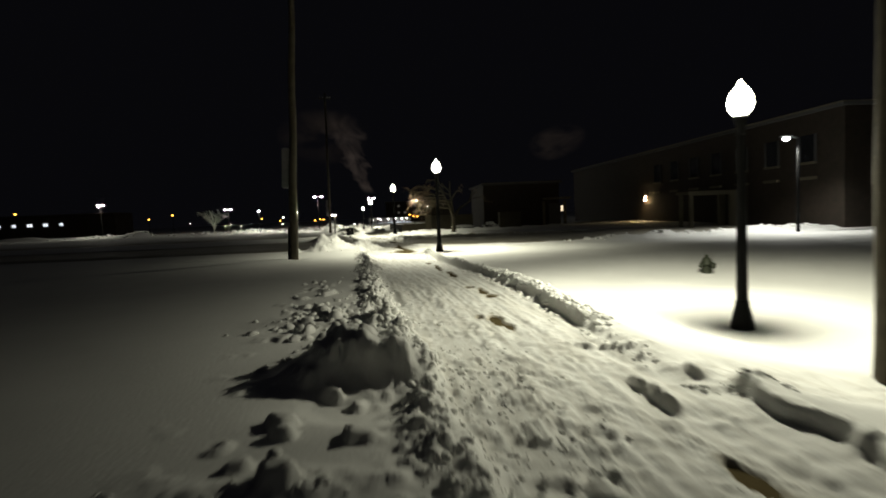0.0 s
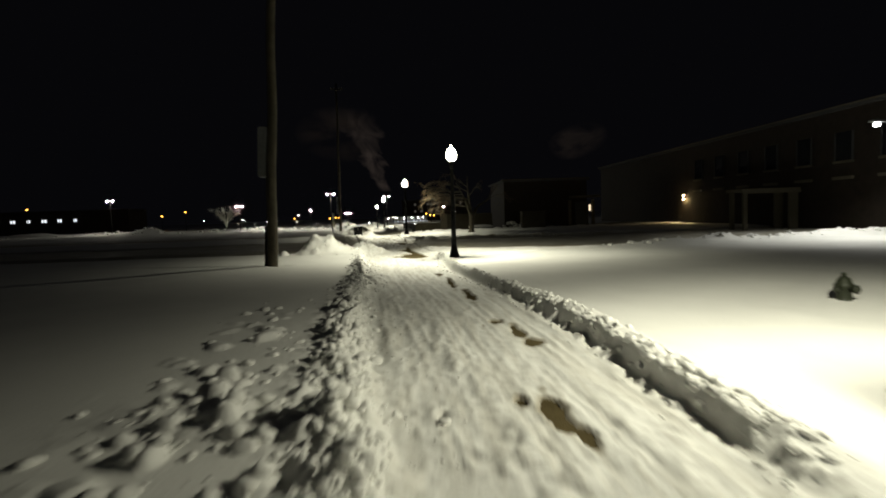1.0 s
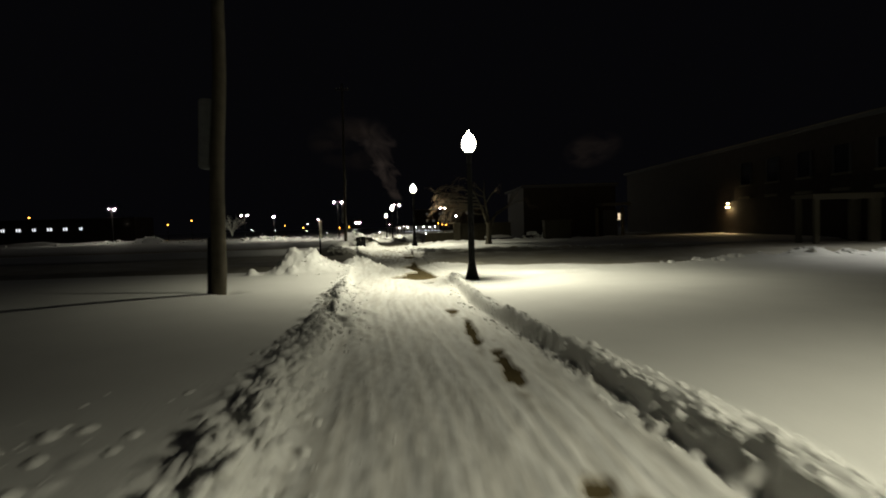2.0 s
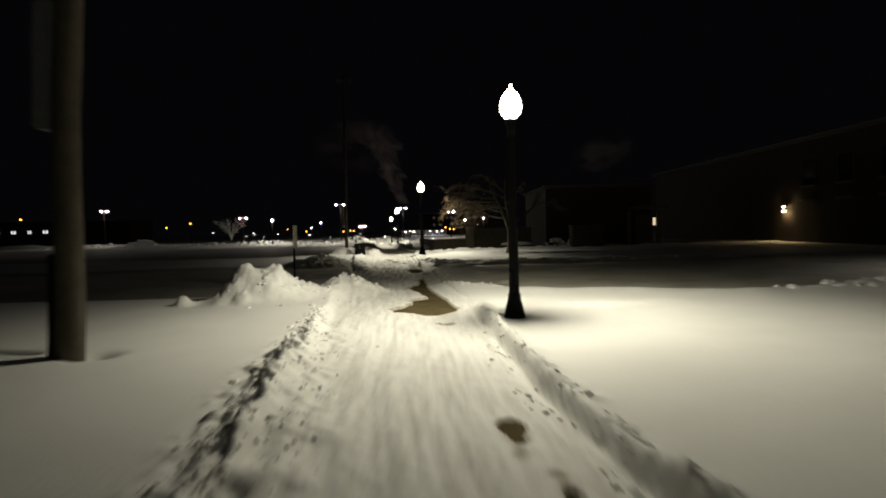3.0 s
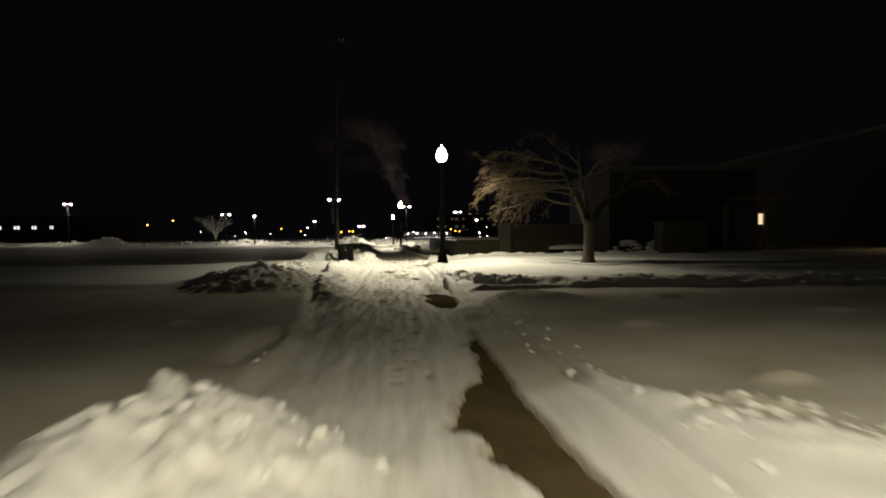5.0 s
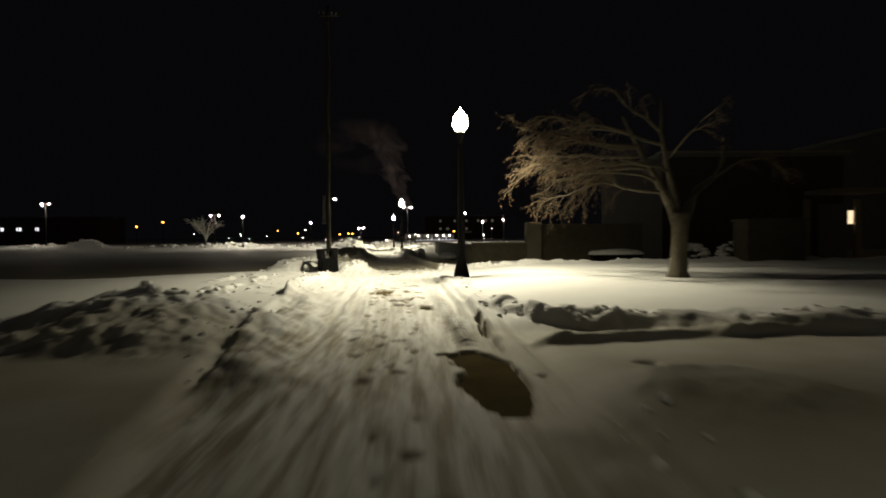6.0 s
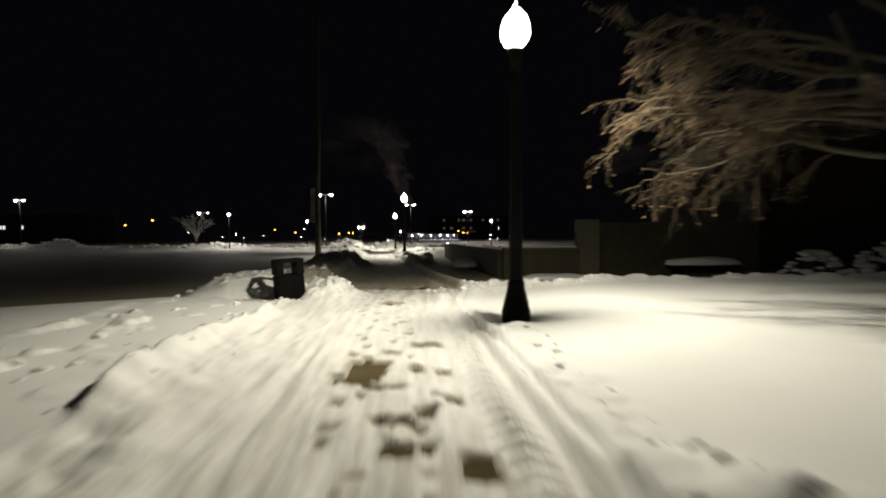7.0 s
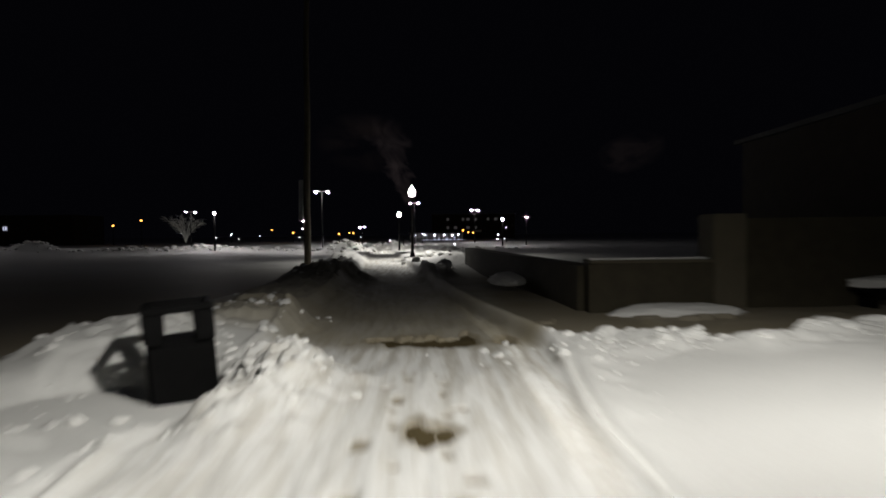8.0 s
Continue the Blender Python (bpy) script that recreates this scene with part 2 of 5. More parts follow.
for k in range(16):
    yy = 26.6 + 5.0 * k / 16 + rng.uniform(-0.15, 0.15)
    DENTS.append((0.42 - 0.075 * (yy - 26) + (0.16 if k % 2 else -0.16) * rng.uniform(0.3, 1.6), yy, rng.uniform(0.03, 0.065), rng.uniform(0.04, 0.10)))

# heaps: x, y, half width, half length, height, roughness, share of the half length on the near side
HEAPS = [(-2.1, 22.15, 0.46, 0.5, 0.58, 0.2, 0.9), (-2.62, 21.95, 0.3, 0.4, 0.26, 0.8, 0.9), (-1.5, 22.5, 0.42, 0.5, 0.20, 0.9, 1.3), (-1.7, 23.2, 0.4, 0.4, 0.12, 1.0, 1.2),
         (-0.82, 24.8, 0.4, 0.42, 0.21, 0.8, 2.0), (-0.35, 24.85, 0.42, 0.4, 0.19, 0.8, 2.0), (-0.8, 23.2, 0.5, 0.6, 0.08, 1.6, 1.3), (-3.49, 21.54, 0.12, 0.1, 0.17, 0.3, 1), (-3.35, 21.7, 0.35, 0.14, 0.05, 1.2, 1), (-2.3, 21.4, 0.13, 0.1, 0.08, 0.4, 1),
         (2.65, 25.7, 0.4, 0.4, 0.10, 1.5, 1.2), (3.2, 25.0, 0.5, 0.3, 0.06, 1.5, 1.2), (2.1, 21.2, 0.25, 0.3, 0.08, 0.9, 1), (5.2, 21.4, 1.3, 0.35, 0.07, 0.6, 0.7),
         (0.38, 2.0, 0.5, 0.75, 0.36, 0.8, 0.3), (-0.1, 4.6, 0.7, 0.6, 0.08, 1.5, 0.5), (0.15, -0.35, 0.6, 0.2, 0.045, 1.5, 0.6), (-0.5, -0.6, 0.3, 0.2, 0.04, 1.5, 0.6), (3.95, 1.25, 0.3, 0.2, 0.05, 1.2, 1), (1.55, 40.4, 0.5, 0.28, -0.09, 0.0, 1), (2.35, 31.2, 0.6, 0.5, 0.13, 0.5, 1.2), (3.61, 26.55, 0.2, 0.1, 0.06, 0.8, 1), (3.12, 28.57, 0.2, 0.15, 0.06, 0.8, 1), (4.63, 31.2, 0.22, 0.15, 0.06, 0.8, 1), (6.35, 29.5, 0.35, 0.15, 0.05, 0.8, 1), (-2.74, 29.2, 0.15, 0.1, 0.06, 0.8, 1),
         (-1.3, 28.0, 0.12, 0.6, -0.3, 0.8, 1), (8.53, 9.49, 1.6, 1.6, -0.10, 0.0, 1), (6.43, 4.98, 1.1, 1.1, -0.09, 0.0, 1), (1.27, 32.32, 0.05, 0.07, -0.09, 0.3, 1), (2.22, 32.4, 0.08, 0.08, -0.06, 0.3, 1), (-4.1, 33.2, 0.3, 0.25, 0.05, 1.0, 1), (0.72, 40.3, 0.25, 0.4, -0.07, 0.0, 1),
         (0.5, 1.15, 0.5, 0.35, -0.12, 0.0, 1), (-2.75, 43.4, 0.5, 0.6, -0.40, 0.0, 1), (-3.5, 43.6, 0.55, 0.5, -0.26, 0.0, 1),
         (-2.9, 34.3, 0.75, 0.8, 0.25, 0.8, 1.1), (-3.9, 34.6, 0.7, 0.7, 0.2, 0.9, 1.0), (-2.4, 33.3, 0.45, 0.5, 0.12, 1.0, 1.0), (-3.4, 33.1, 0.5, 0.45, 0.13, 1.2, 0.8),
         (-2.0, 43.75, 0.42, 0.75, 0.32, 0.8, 1.2), (-3.8, 45.0, 0.6, 0.7, 0.24, 0.9, 1), (-3.1, 46.8, 0.6, 1.0, 0.18, 1.3, 1), (-3.3, 50.5, 0.8, 2.0, 0.16, 1.4, 1), (-3.6, 55, 0.8, 2.0, 0.34, 1.2, 1),
         (-0.6, 58, 0.5, 2.0, 0.3, 0.8, 1), (0.3, 66.5, 1.0, 2.0, 0.2, 0.9, 1), (-1.0, 73, 1.0, 3.0, 0.22, 0.9, 1),
         (-9.0, 92, 1.4, 1.3, 1.0, 0.5, 1), (-11.8, 93, 2.0, 1.2, 0.35, 1.2, 1), (-5.7, 100, 1.7, 1.5, 0.75, 0.5, 1), (0.8, 88, 1.6, 1.0, 0.18, 1.2, 1), (4.5, 90, 2.5, 1.2, 0.2, 1.2, 1), (-16, 94, 2.5, 1.0, 0.3, 1.4, 1),
         (-22.3, 93, 1.2, 1.0, 0.5, 0.6, 1), (-25.5, 94, 2.2, 1.0, 0.3, 1.4, 1), (-19.6, 94, 1.6, 1.0, 0.28, 1.4, 1), (-31, 96, 3.5, 1.2, 0.3, 1.4, 1), (-44.3, 100, 2.0, 1.6, 1.1, 0.4, 1), (-52, 104, 5, 1.3, 0.4, 1.2, 1), (-70, 110, 4, 2, 0.7, 0.6, 1),
         (-4.3, 60, 0.7, 1.5, 0.28, 1.4, 1), (-4.9, 66, 0.7, 1.8, 0.3, 1.2, 1), (1.0, 64, 1.2, 1.2, 0.2, 1.0, 1), (-0.8, 77, 0.8, 2.0, 0.2, 1.0, 1)]


def lies(x, y):
    """The lie of the land, without banks and heaps."""
    z = -0.15 * smooth((10 - y) / 8) - 0.4 * smooth((x - 3.4) / 3.0) * smooth((13 - y) / 8) * smooth((16 - x) / 6)
    z = z - 0.35 * smooth((y - 68) / 30) * smooth((x + 22) / 10)
    z = z - 0.12 * parking(x, y) - 0.22 * smooth((y - 45) / 10) * smooth((-4.6 - 0.075 * (y - 60) - x) / 1.6)
    return z + 0.10 * smooth((y - 34) / 6) * smooth((60 - y) / 10)


def paving(x, y):
    """Height of the pavement under the snow of the path."""
    return lies(x, y) - 0.125 + 0.032 * smooth((20 - y) / 2) + 0.065 * smooth((y - 35) / 1.5) * smooth((45.5 - y) / 1)


def parking(x, y):
    """Share of the plowed car park, coloured dark brown and fading out by y 66."""
    edge = y - 43.0 + 1.0 * np.clip(-4.6 - x, 0, 2.5) - 0.2 * np.sin(x * 1.7)
    return smooth(edge / 0.9) * smooth((-4.25 - 0.06 * (y - 44) + 0.15 * np.sin(y * 2.1) - x) / 0.5) * smooth((66 - y) / 14)


def crossing(x, y):
    """Share of the plowed way that crosses beyond the third lamp."""
    return smooth((y - 45.4 - 0.6 * smooth((x - 0.5) / 0.6)) / 0.7) * smooth((60 - y) / 4) * smooth((x + 7) / 4)


def drive(x, y):
    """Share of the plowed drives that cross the path."""
    a = np.where(x > 1.9, np.interp(x, RIDGE_X, RIDGE_Y) + 0.3, np.interp(x, [-9, -3, -1.8, -1.3, -0.6, 1.9], [22.9, 23.0, 23.2, 24.2, 25.5, 26.2]))
    b = 34.5 + 0.3 * np.sin(x * 0.6 + 1)
    one = smooth((y - a) / 0.5) * smooth((b - y) / 0.6)
    two = crossing(x, y)
    track = smooth((x - np.interp(y, LY, LX)) / 0.5) * smooth((np.interp(y, RY, RX) - x) / 0.5)
    return one * (1 - 0.75 * track) + two


def plain(x, y):
    """Untouched snow beside the path."""
    z = lies(x, y) + 0.13 + 0.04 * fbm(x * 0.25, y * 0.25, 3, 3)
    z = z - (0.08 + 0.16 * smooth((-0.7 - x) / 0.6) * smooth((26.8 - y) / 1.5)) * drive(x, y) * smooth((40 - y) / 2)
    gap = x - np.interp(y, RY, RX)
    right = smooth(gap / (0.6 - 0.45 * smooth((y - 9) / 3) * smooth((22 - y) / 2)))
    z = z - (0.07 + 0.08 * smooth((y - 15) / 4)) * right * smooth((29 - y) / 3) - 0.06 * right * smooth((1.2 - y) / 1.0) - 0.08 * smooth((gap + 0.2) / 0.2) * smooth((1.2 - y) / 1.0)
    z = z - 0.06 * smooth((gap + 0.1) / 0.1) * smooth((1.2 - gap) / 1.0) * smooth((y - 35.5) / 1.5) * smooth((45 - y) / 1)
    z = z - 0.07 * right * smooth((3.0 - gap) / 2.5) * smooth((y - 40) / 2) * smooth((47 - y) / 1)
    z = z - 0.09 * smooth((gap + 0.2) / 0.2) * smooth((2.5 - gap) / 2) * smooth((y - 40.5) / 1.2) * smooth((46 - y) / 1)
    # a low bank across on the right
    ridge = np.interp(x, RIDGE_X, RIDGE_Y) + 0.08 * np.sin(x * 1.3)
    on = (np.abs(y - ridge) < 2.5) & (right > 0) & (x < 34)
    f = only(on, lambda a, b: 1 + 0.9 * fbm(a * 1.3, b * 1.3, 21, 4) + 1.1 * smooth((a - 9) / 3) * clods(a, b, 0.7, 22, 0.45), x, y)
    z = z + right * smooth((34 - x) / 6) * (0.06 + 0.10 * smooth((x - 9) / 3)) * np.exp(-((y - ridge) / np.where(y < ridge, 0.9, 0.45)) ** 2) * f
    # a trodden cross trail on the right, with clodded edges
    on = (y > 29) & (y < 38) & (right > 0) & (x < 24)
    far = np.interp(x, [0.5, 1.3, 2.1, 3.0, 4.0, 8.0], [36.2, 35.3, 34.35, 34.15, 34.1, 33.9]) + 0.12 * np.sin(x * 1.9) + only(on, lambda a, b: 0.5 * fbm(a * 1.3, b * 0.5, 23, 4), x, y)
    reach = right * smooth((20 - x) / 6)
    z = z - 0.07 * reach * smooth((y - 31.5) / 1.5) * smooth((far - y) / 0.2)
    lump = only(on, lambda a, b: 0.55 + 1.3 * clods(a, b, 0.5, 25, 0.6) + 1.8 * fbm(a * 1.3, b * 1.3, 27, 5), x, y)
    z = z + 0.085 * reach * np.exp(-((y - far - 0.15) / np.where(y < far + 0.15, 0.16, 0.5)) ** 2) * lump * (0.6 + 0.4 * smooth((2.6 - x) / 1))
    near = 33.72 + 0.1 * np.sin(x * 1.4 + 2) + only(on, lambda a, b: 0.25 * fbm(a * 1.1, b * 0.3, 24, 3), x, y)
    lump = only(on, lambda a, b: 0.8 + 0.8 * clods(a, b, 0.5, 26, 0.5) + 0.9 * fbm(a * 1.2, b * 1.2, 29, 4), x, y)
    z = z + 0.125 * smooth((x - 1.1) / 0.9) * smooth((14 - x) / 5) * np.exp(-((y - near) / np.where(y < near, 0.11, 0.25)) ** 2) * lump
    # the way along the wall
    on = (y > 43.5) & (y < 49) & (right > 0) & (x < 30)
    edge = 45.5 + 0.25 * np.sin(x * 2.2 - 1.8) + 0.02 * x + only(on, lambda a, b: 0.35 * fbm(a * 1.4, b * 1.4, 33, 4), x, y)
    z = z - 0.22 * right * smooth((y - edge) / 0.2) * smooth((64 - y) / 8) * smooth((24 - x) / 6)
    z = z + 0.09 * right * np.exp(-((y - edge + 0.2) / np.where(y < edge - 0.2, 0.45, 0.2)) ** 2) * only(on, lambda a, b: 0.5 + 1.2 * clods(a, b, 0.4, 35, 0.5) + fbm(a * 2.5, b * 2.5, 36, 4), x, y)
    z = z + 0.10 * right * only(on & (y > 46.6), lambda a, b: clods(a, b, 0.3, 38, 0.22) * np.exp(-((b - 47.6 - 0.02 * a) / 0.3) ** 2), x, y)
    return z


def snow_height(x, y):
    xl, xr = np.interp(y, LY, LX), np.interp(y, RY, RX)
    dl, dr = x - xl, xr - x
    close = (x > -9) & (x < 9) & (y < 75)
    wob = only(close, lambda a, b: 0.12 * fbm(a * 0.9, b * 0.9, 31, 4), x, y)
    wide = 0.12 + 0.9 * smooth((y - 20) / 3) * smooth((36.5 - y) / 2) + 0.7 * smooth((4.6 - y) / 1.2)
    m = smooth((dl + wob) / 0.28) * smooth((dr + 0.5 * wob + (0.6 + 0.25 * smooth((y - 20.5) / 1) * smooth((35.5 - y) / 2)) * (wide - 0.12)) / wide)
    # a second trodden way that joins from the right
    on = (y < 4) & (x > 2.5)
    side = smooth((x - 3.1) / 0.6) * smooth((2.55 - 0.1 * (x - 3.5) + only(on, lambda a, b: 0.25 * fbm(a * 1.5, b * 0, 37, 3), x, y) - y) / 0.6)
    side = side * smooth((y - 0.75 + only(on, lambda a, b: 0.25 * fbm(a * 1.5, b * 0, 39, 3), x, y) - 0.1 * (x - 3.5)) / 0.5)
    z0 = plain(x, y)
    along = y + 0.08 * x
    across = x - 0.5 * (xl + xr)
    early = smooth((13 - y) / 7)
    late = smooth((y - 30) / 4)
    on = (m > 0) & (y < 75)
    tex = only(on, lambda a, b: fbm(a * 5.5, b * 2.0, 41, 5), x, y)
    grit = only(on, lambda a, b: 0.5 - np.abs(fbm(a * 7, b * 4.5, 43, 4)), x, y)
    leftish = early * (0.25 + 0.75 * smooth((0.6 - across) / 1.4))
    fine = only(on & (y < 30), lambda a, b: fbm(a * 13, b * 8, 45, 3), x, y)
    lump = (0.019 + 0.017 * leftish + 0.012 * late) * tex + (0.022 + 0.028 * smooth((4.5 - y) / 3)) * leftish * (grit - 0.3) + (0.005 + 0.014 * leftish) * fine
    lump = lump + (0.004 + 0.01 * leftish + 0.018 * leftish * smooth((4.5 - y) / 3)) * only(on & (y < 26), lambda a, b: clods(a, b, 0.12, 50, 0.22), x, y)
    lump = lump + 0.065 * early * (0.45 + 0.55 * smooth((0.6 - across) / 1.4)) * smooth((7 - y) / 4) * only(on & (y < 6), lambda a, b: clods(a, b, 0.24, 52, 0.4) - 0.12, x, y)
    ruts = only(on, lambda a, b: 0.02 * vnoise(a * 6, b * 0.25, 61) + 0.014 * vnoise(a * 19, b * 0.4, 67) + 0.008 * vnoise(a * 34, b * 0.7, 69), across, along)
    ruts = ruts * (1 + 0.2 * early)
    tread = np.exp(-((across - 1.22) / 0.13) ** 4) * late * 0.03 * np.sin(along * 34 + 30 * np.abs(across - 1.22))
    zp = lies(x, y) - 0.07 + 0.05 * smooth((y - 35.5) / 2) * smooth((45 - y) / 1) + lump + ruts + tread
    z = z0 * (1 - m) + zp * m
    z = z * (1 - 0.9 * side) + 0.9 * side * (lies(x, y) - 0.03 + only(side > 0, lambda a, b: 0.09 * fbm(a * 3, b * 3, 71, 5), x, y))
    # tyre marks and dents near the start
    on = (y < 6) & (m > 0)
    for px, py, slope in ((2.0, 1.32, -0.1), (2.98, -0.05, -0.38), (1.75, 1.0, -0.06)):
        d = x - px - slope * (y - py)
        mark = np.where(on & (np.abs(d) < 0.3), np.exp(-(d / 0.11) ** 2) * smooth((5 - y) / 3) * smooth((y + 3) / 1), 0)
        z = z + mark * (0.012 * np.cos(d * 66) - 0.012)
    d = x - 2.97 - 0.03 * np.sin(y * 5)
    z = z - 0.085 * np.exp(-(d / 0.07) ** 2) * smooth((y - 0.6) / 0.3) * smooth((2.1 - y) / 0.4)
    on = (y < 4.5) & (y > 1.5) & (x > 2.5) & (x < 4.2)
    z = z + only(on, lambda a, b: 0.06 * np.exp(-((b - 3.35 + 0.7 * (a - 2.9)) / 0.09) ** 2) * (0.4 + clods(a, b, 0.13, 140, 0.6)) * smooth((a - 2.8) / 0.2) * smooth((3.9 - a) / 0.3), x, y)
    # broken crusts beside the ruts, steep towards the path
    on = (y < 3) & (x > 2.5) & (x < 5.5)
    for px, lo, hi, rise, back in ((3.82, -3.5, 1.35, 0.125, 0.45), (3.1, 0.75, 1.9, 0.09, 0.16), (3.72, 1.35, 2.0, 0.06, 0.25)):
        c = x - px + only(on, lambda a, b: 0.11 * fbm(b * 1.8, a * 0.8, 141, 5), x, y)
        crust = np.where(on, np.exp(-(c / np.where(c < 0, 0.04, back)) ** 2) * smooth((y - lo) / 0.25) * smooth((hi - y) / 0.25), 0)
        z = z + rise * crust * only(crust > 0.01, lambda a, b: 0.9 + 0.45 * fbm(a * 4, b * 4, 143, 4) + 0.5 * clods(a, b, 0.15, 145, 0.4), x, y)
    # thrown-up clods along the left edge
    mid = (0.32 + 0.68 * smooth((12.5 - y) / 5)) * (0.45 + 0.55 * smooth((y - 1.5) / 2))
    strip = np.exp(-((dl + 0.10) / (0.18 + 0.09 * smooth((13.5 - y) / 4))) ** 2) * smooth((y + 3.0) / 1) * smooth((20.5 - y) / 3)
    on = (y > 8) & (y < 22) & (np.abs(dl) < 2)
    c = dl - 0.08 + only(on, lambda a, b: 0.30 * fbm(b * 1.1, a * 0.25, 181, 4), x, y)
    cut = np.exp(-(c / np.where(c < 0, 0.05, 0.5)) ** 2) * smooth((y - 10.5) / 3) * smooth((20.5 - y) / 2)
    z = z + cut * only(on, lambda a, b: 0.09 + 0.16 * fbm(a * 1.4, b * 1.4, 183, 4) + 0.09 * clods(a, b, 0.3, 187, 0.5), x, y)
    z = z + strip * mid * only(strip > 0.01, lambda a, b: 0.22 * clods(a, b, 0.19, 80, 0.55) + 0.18 * clods(a, b, 0.10, 90, 0.5) - 0.06 + 0.10 * fbm(a * 6, b * 6, 87, 4), x, y)
    # a steep-sided crest left of the later path
    on = (y > 31) & (y < 64) & (np.abs(dl) < 3)
    c = dl - 0.04 - 0.2 * smooth((38 - y) / 2) + only(on, lambda a, b: 0.22 * fbm(b * 0.7, a * 0.2, 86, 4), x, y)
    strip = np.exp(-(c / np.where(c < 0, 0.05 + 0.05 * smooth((38 - y) / 2), 0.5)) ** 2) * smooth((y - 31.2) / 1.2) * smooth((60 - y) / 8) * (1 - 0.9 * np.exp(-((y - 43.9) / 0.9) ** 2))
    rise = 0.06 + 0.12 * smooth((y - 30.5) / 1.0) * smooth((40.5 - y) / 3)
    z = z + rise * strip * only(on, lambda a, b: 1 + 0.9 * fbm(a * 0.9, b * 0.9, 85, 4) + 0.5 * fbm(a * 3, b * 3, 89, 3), x, y)
    # crumbs scattered on the left
    crumbs = np.exp(-((dl + 1.0) / 0.6) ** 2) * smooth((y + 2) / 2) * smooth((9.5 - y) / 4)
    z = z + crumbs * 0.16 * only(crumbs > 0.02, lambda a, b: clods(a, b, 0.2, 95, 0.13), x, y)
    crumbs = np.exp(-((dl + 1.4) / 0.8) ** 2) * smooth((y - 35) / 2) * smooth((43 - y) / 2)
    z = z + crumbs * 0.12 * only(crumbs > 0.02, lambda a, b: clods(a, b, 0.3, 97, 0.18), x, y)
    # the right bank
    bank = np.exp(-((dr + 0.15) / np.where(dr > -0.15, 0.10, 0.15 + 0.06 * smooth((11 - y) / 5))) ** 2) * smooth((y - 3.5) / 1.6) * smooth((20.6 - y) / 1.5)
    bank = bank * (1 + only((y < 12) & (np.abs(dr) < 1), lambda a, b: 1.1 * fbm(b * 0.9, a * 0.6, 189, 4), x, y))
    far_on = smooth((y - 9.5) / 3.5)
    bank = bank * (1 - 0.9 * far_on)
    sharp = np.exp(-((dr + 0.05) / np.where(dr > -0.05, 0.03, 0.2)) ** 2) * far_on * smooth((20.8 - y) / 1.2)
    z = z + sharp * only(sharp > 0.01, lambda a, b: 0.03 + 0.09 * fbm(a * 2.2, b * 2.2, 185, 4) + 0.07 * clods(a, b, 0.22, 186, 0.6), x, y)
    z = z - 0.05 * far_on * np.exp(-((dr - 0.06) / 0.035) ** 2) * smooth((20.4 - y) / 1)
    bank = 0.62 * bank + 0.12 * np.exp(-((dr + 0.2) / 0.2) ** 2) * smooth((0.7 - y) / 0.4)
    z = z + bank * only(bank > 0.01, lambda a, b: 0.07 + (0.06 * clods(a, b, 0.12, 100, 0.5) + 0.05 * clods(a, b, 0.26, 101, 0.5) + 0.13 * fbm(a * 3.5, b * 3.5, 105, 5)) * (1 - 0.6 * smooth((b - 9.5) / 3)), x, y)
    z = z - 0.05 * np.exp(-((dr - 0.05 - 0.2 * wob) / 0.045) ** 2) * smooth((y - 5) / 3) * smooth((20.5 - y) / 1.5)
    foot = np.exp(-((dr - 0.1) / 0.12) ** 2) * smooth((y - 1) / 2) * smooth((14 - y) / 3)
    z = z + foot * only(foot > 0.02, lambda a, b: 0.10 * clods(a, b, 0.11, 102, 0.28), x, y)
    bank = np.exp(-((dr + 0.2) / np.where(dr > -0.2, 0.14 - 0.06 * smooth((y - 41) / 1), 0.3)) ** 2) * smooth((y - 35.5) / 1) * (0.55 + 0.45 * smooth((41.5 - y) / 1)) * smooth((46.5 - y) / 1)
    z = z + bank * only(bank > 0.01, lambda a, b: 0.02 + 0.05 * clods(a, b, 0.3, 103, 0.4) + 0.06 * fbm(a * 3, b * 3, 107, 4), x, y)
    lip = (0.9 + 0.9 * smooth((y - 31) / 3)) * np.exp(-((dr + 0.06) / np.where(y > 33, 0.05, 0.12)) ** 2) * smooth((y - 22) / 1.5) * smooth((44 - y) / 3)
    z = z + lip * only(lip > 0.01, lambda a, b: 0.03 + 0.06 * fbm(a * 2.6, b * 2.6, 108, 4), x, y)
    groove = np.exp(-((dr + 0.03 - 0.03 * wob) / 0.04) ** 2) * smooth((y - 31) / 1) * smooth((45.2 - y) / 1)
    z = z - 0.07 * groove
    z = z - 0.06 * np.exp(-((dr + 0.32 + 0.15 * wob) / 0.06) ** 2) * smooth((y - 21) / 2) * smooth((34 - y) / 2)
    wheel = np.exp(-((dr + 0.3 + 0.1 * wob - 0.03 * (y - 37)) / 0.1) ** 2) * smooth((y - 31) / 2) * smooth((37.6 - y) / 1.2)
    z = z - 0.05 * wheel
    z = z - 0.03 * (np.exp(-((across + 0.42 - 0.03 * (y - 37)) / 0.05) ** 2) * smooth((y - 33) / 2) * smooth((40 - y) / 1)) * (1 + 2 * wob)
    for hx, hy, rx, ry, h, r, nr in HEAPS:
        near = (np.abs(x - hx) < 3.2 * rx) & (np.abs(y - hy) < 3.2 * ry)
        if not near.any():
            continue
        xx, yy = x[near], y[near]
        s = min(rx, ry)
        wx, wy = 0.35 * s * fbm(xx / s, yy / s, 111, 4), 0.35 * s * fbm(xx / s, yy / s, 117, 4)
        v = yy + wy - hy
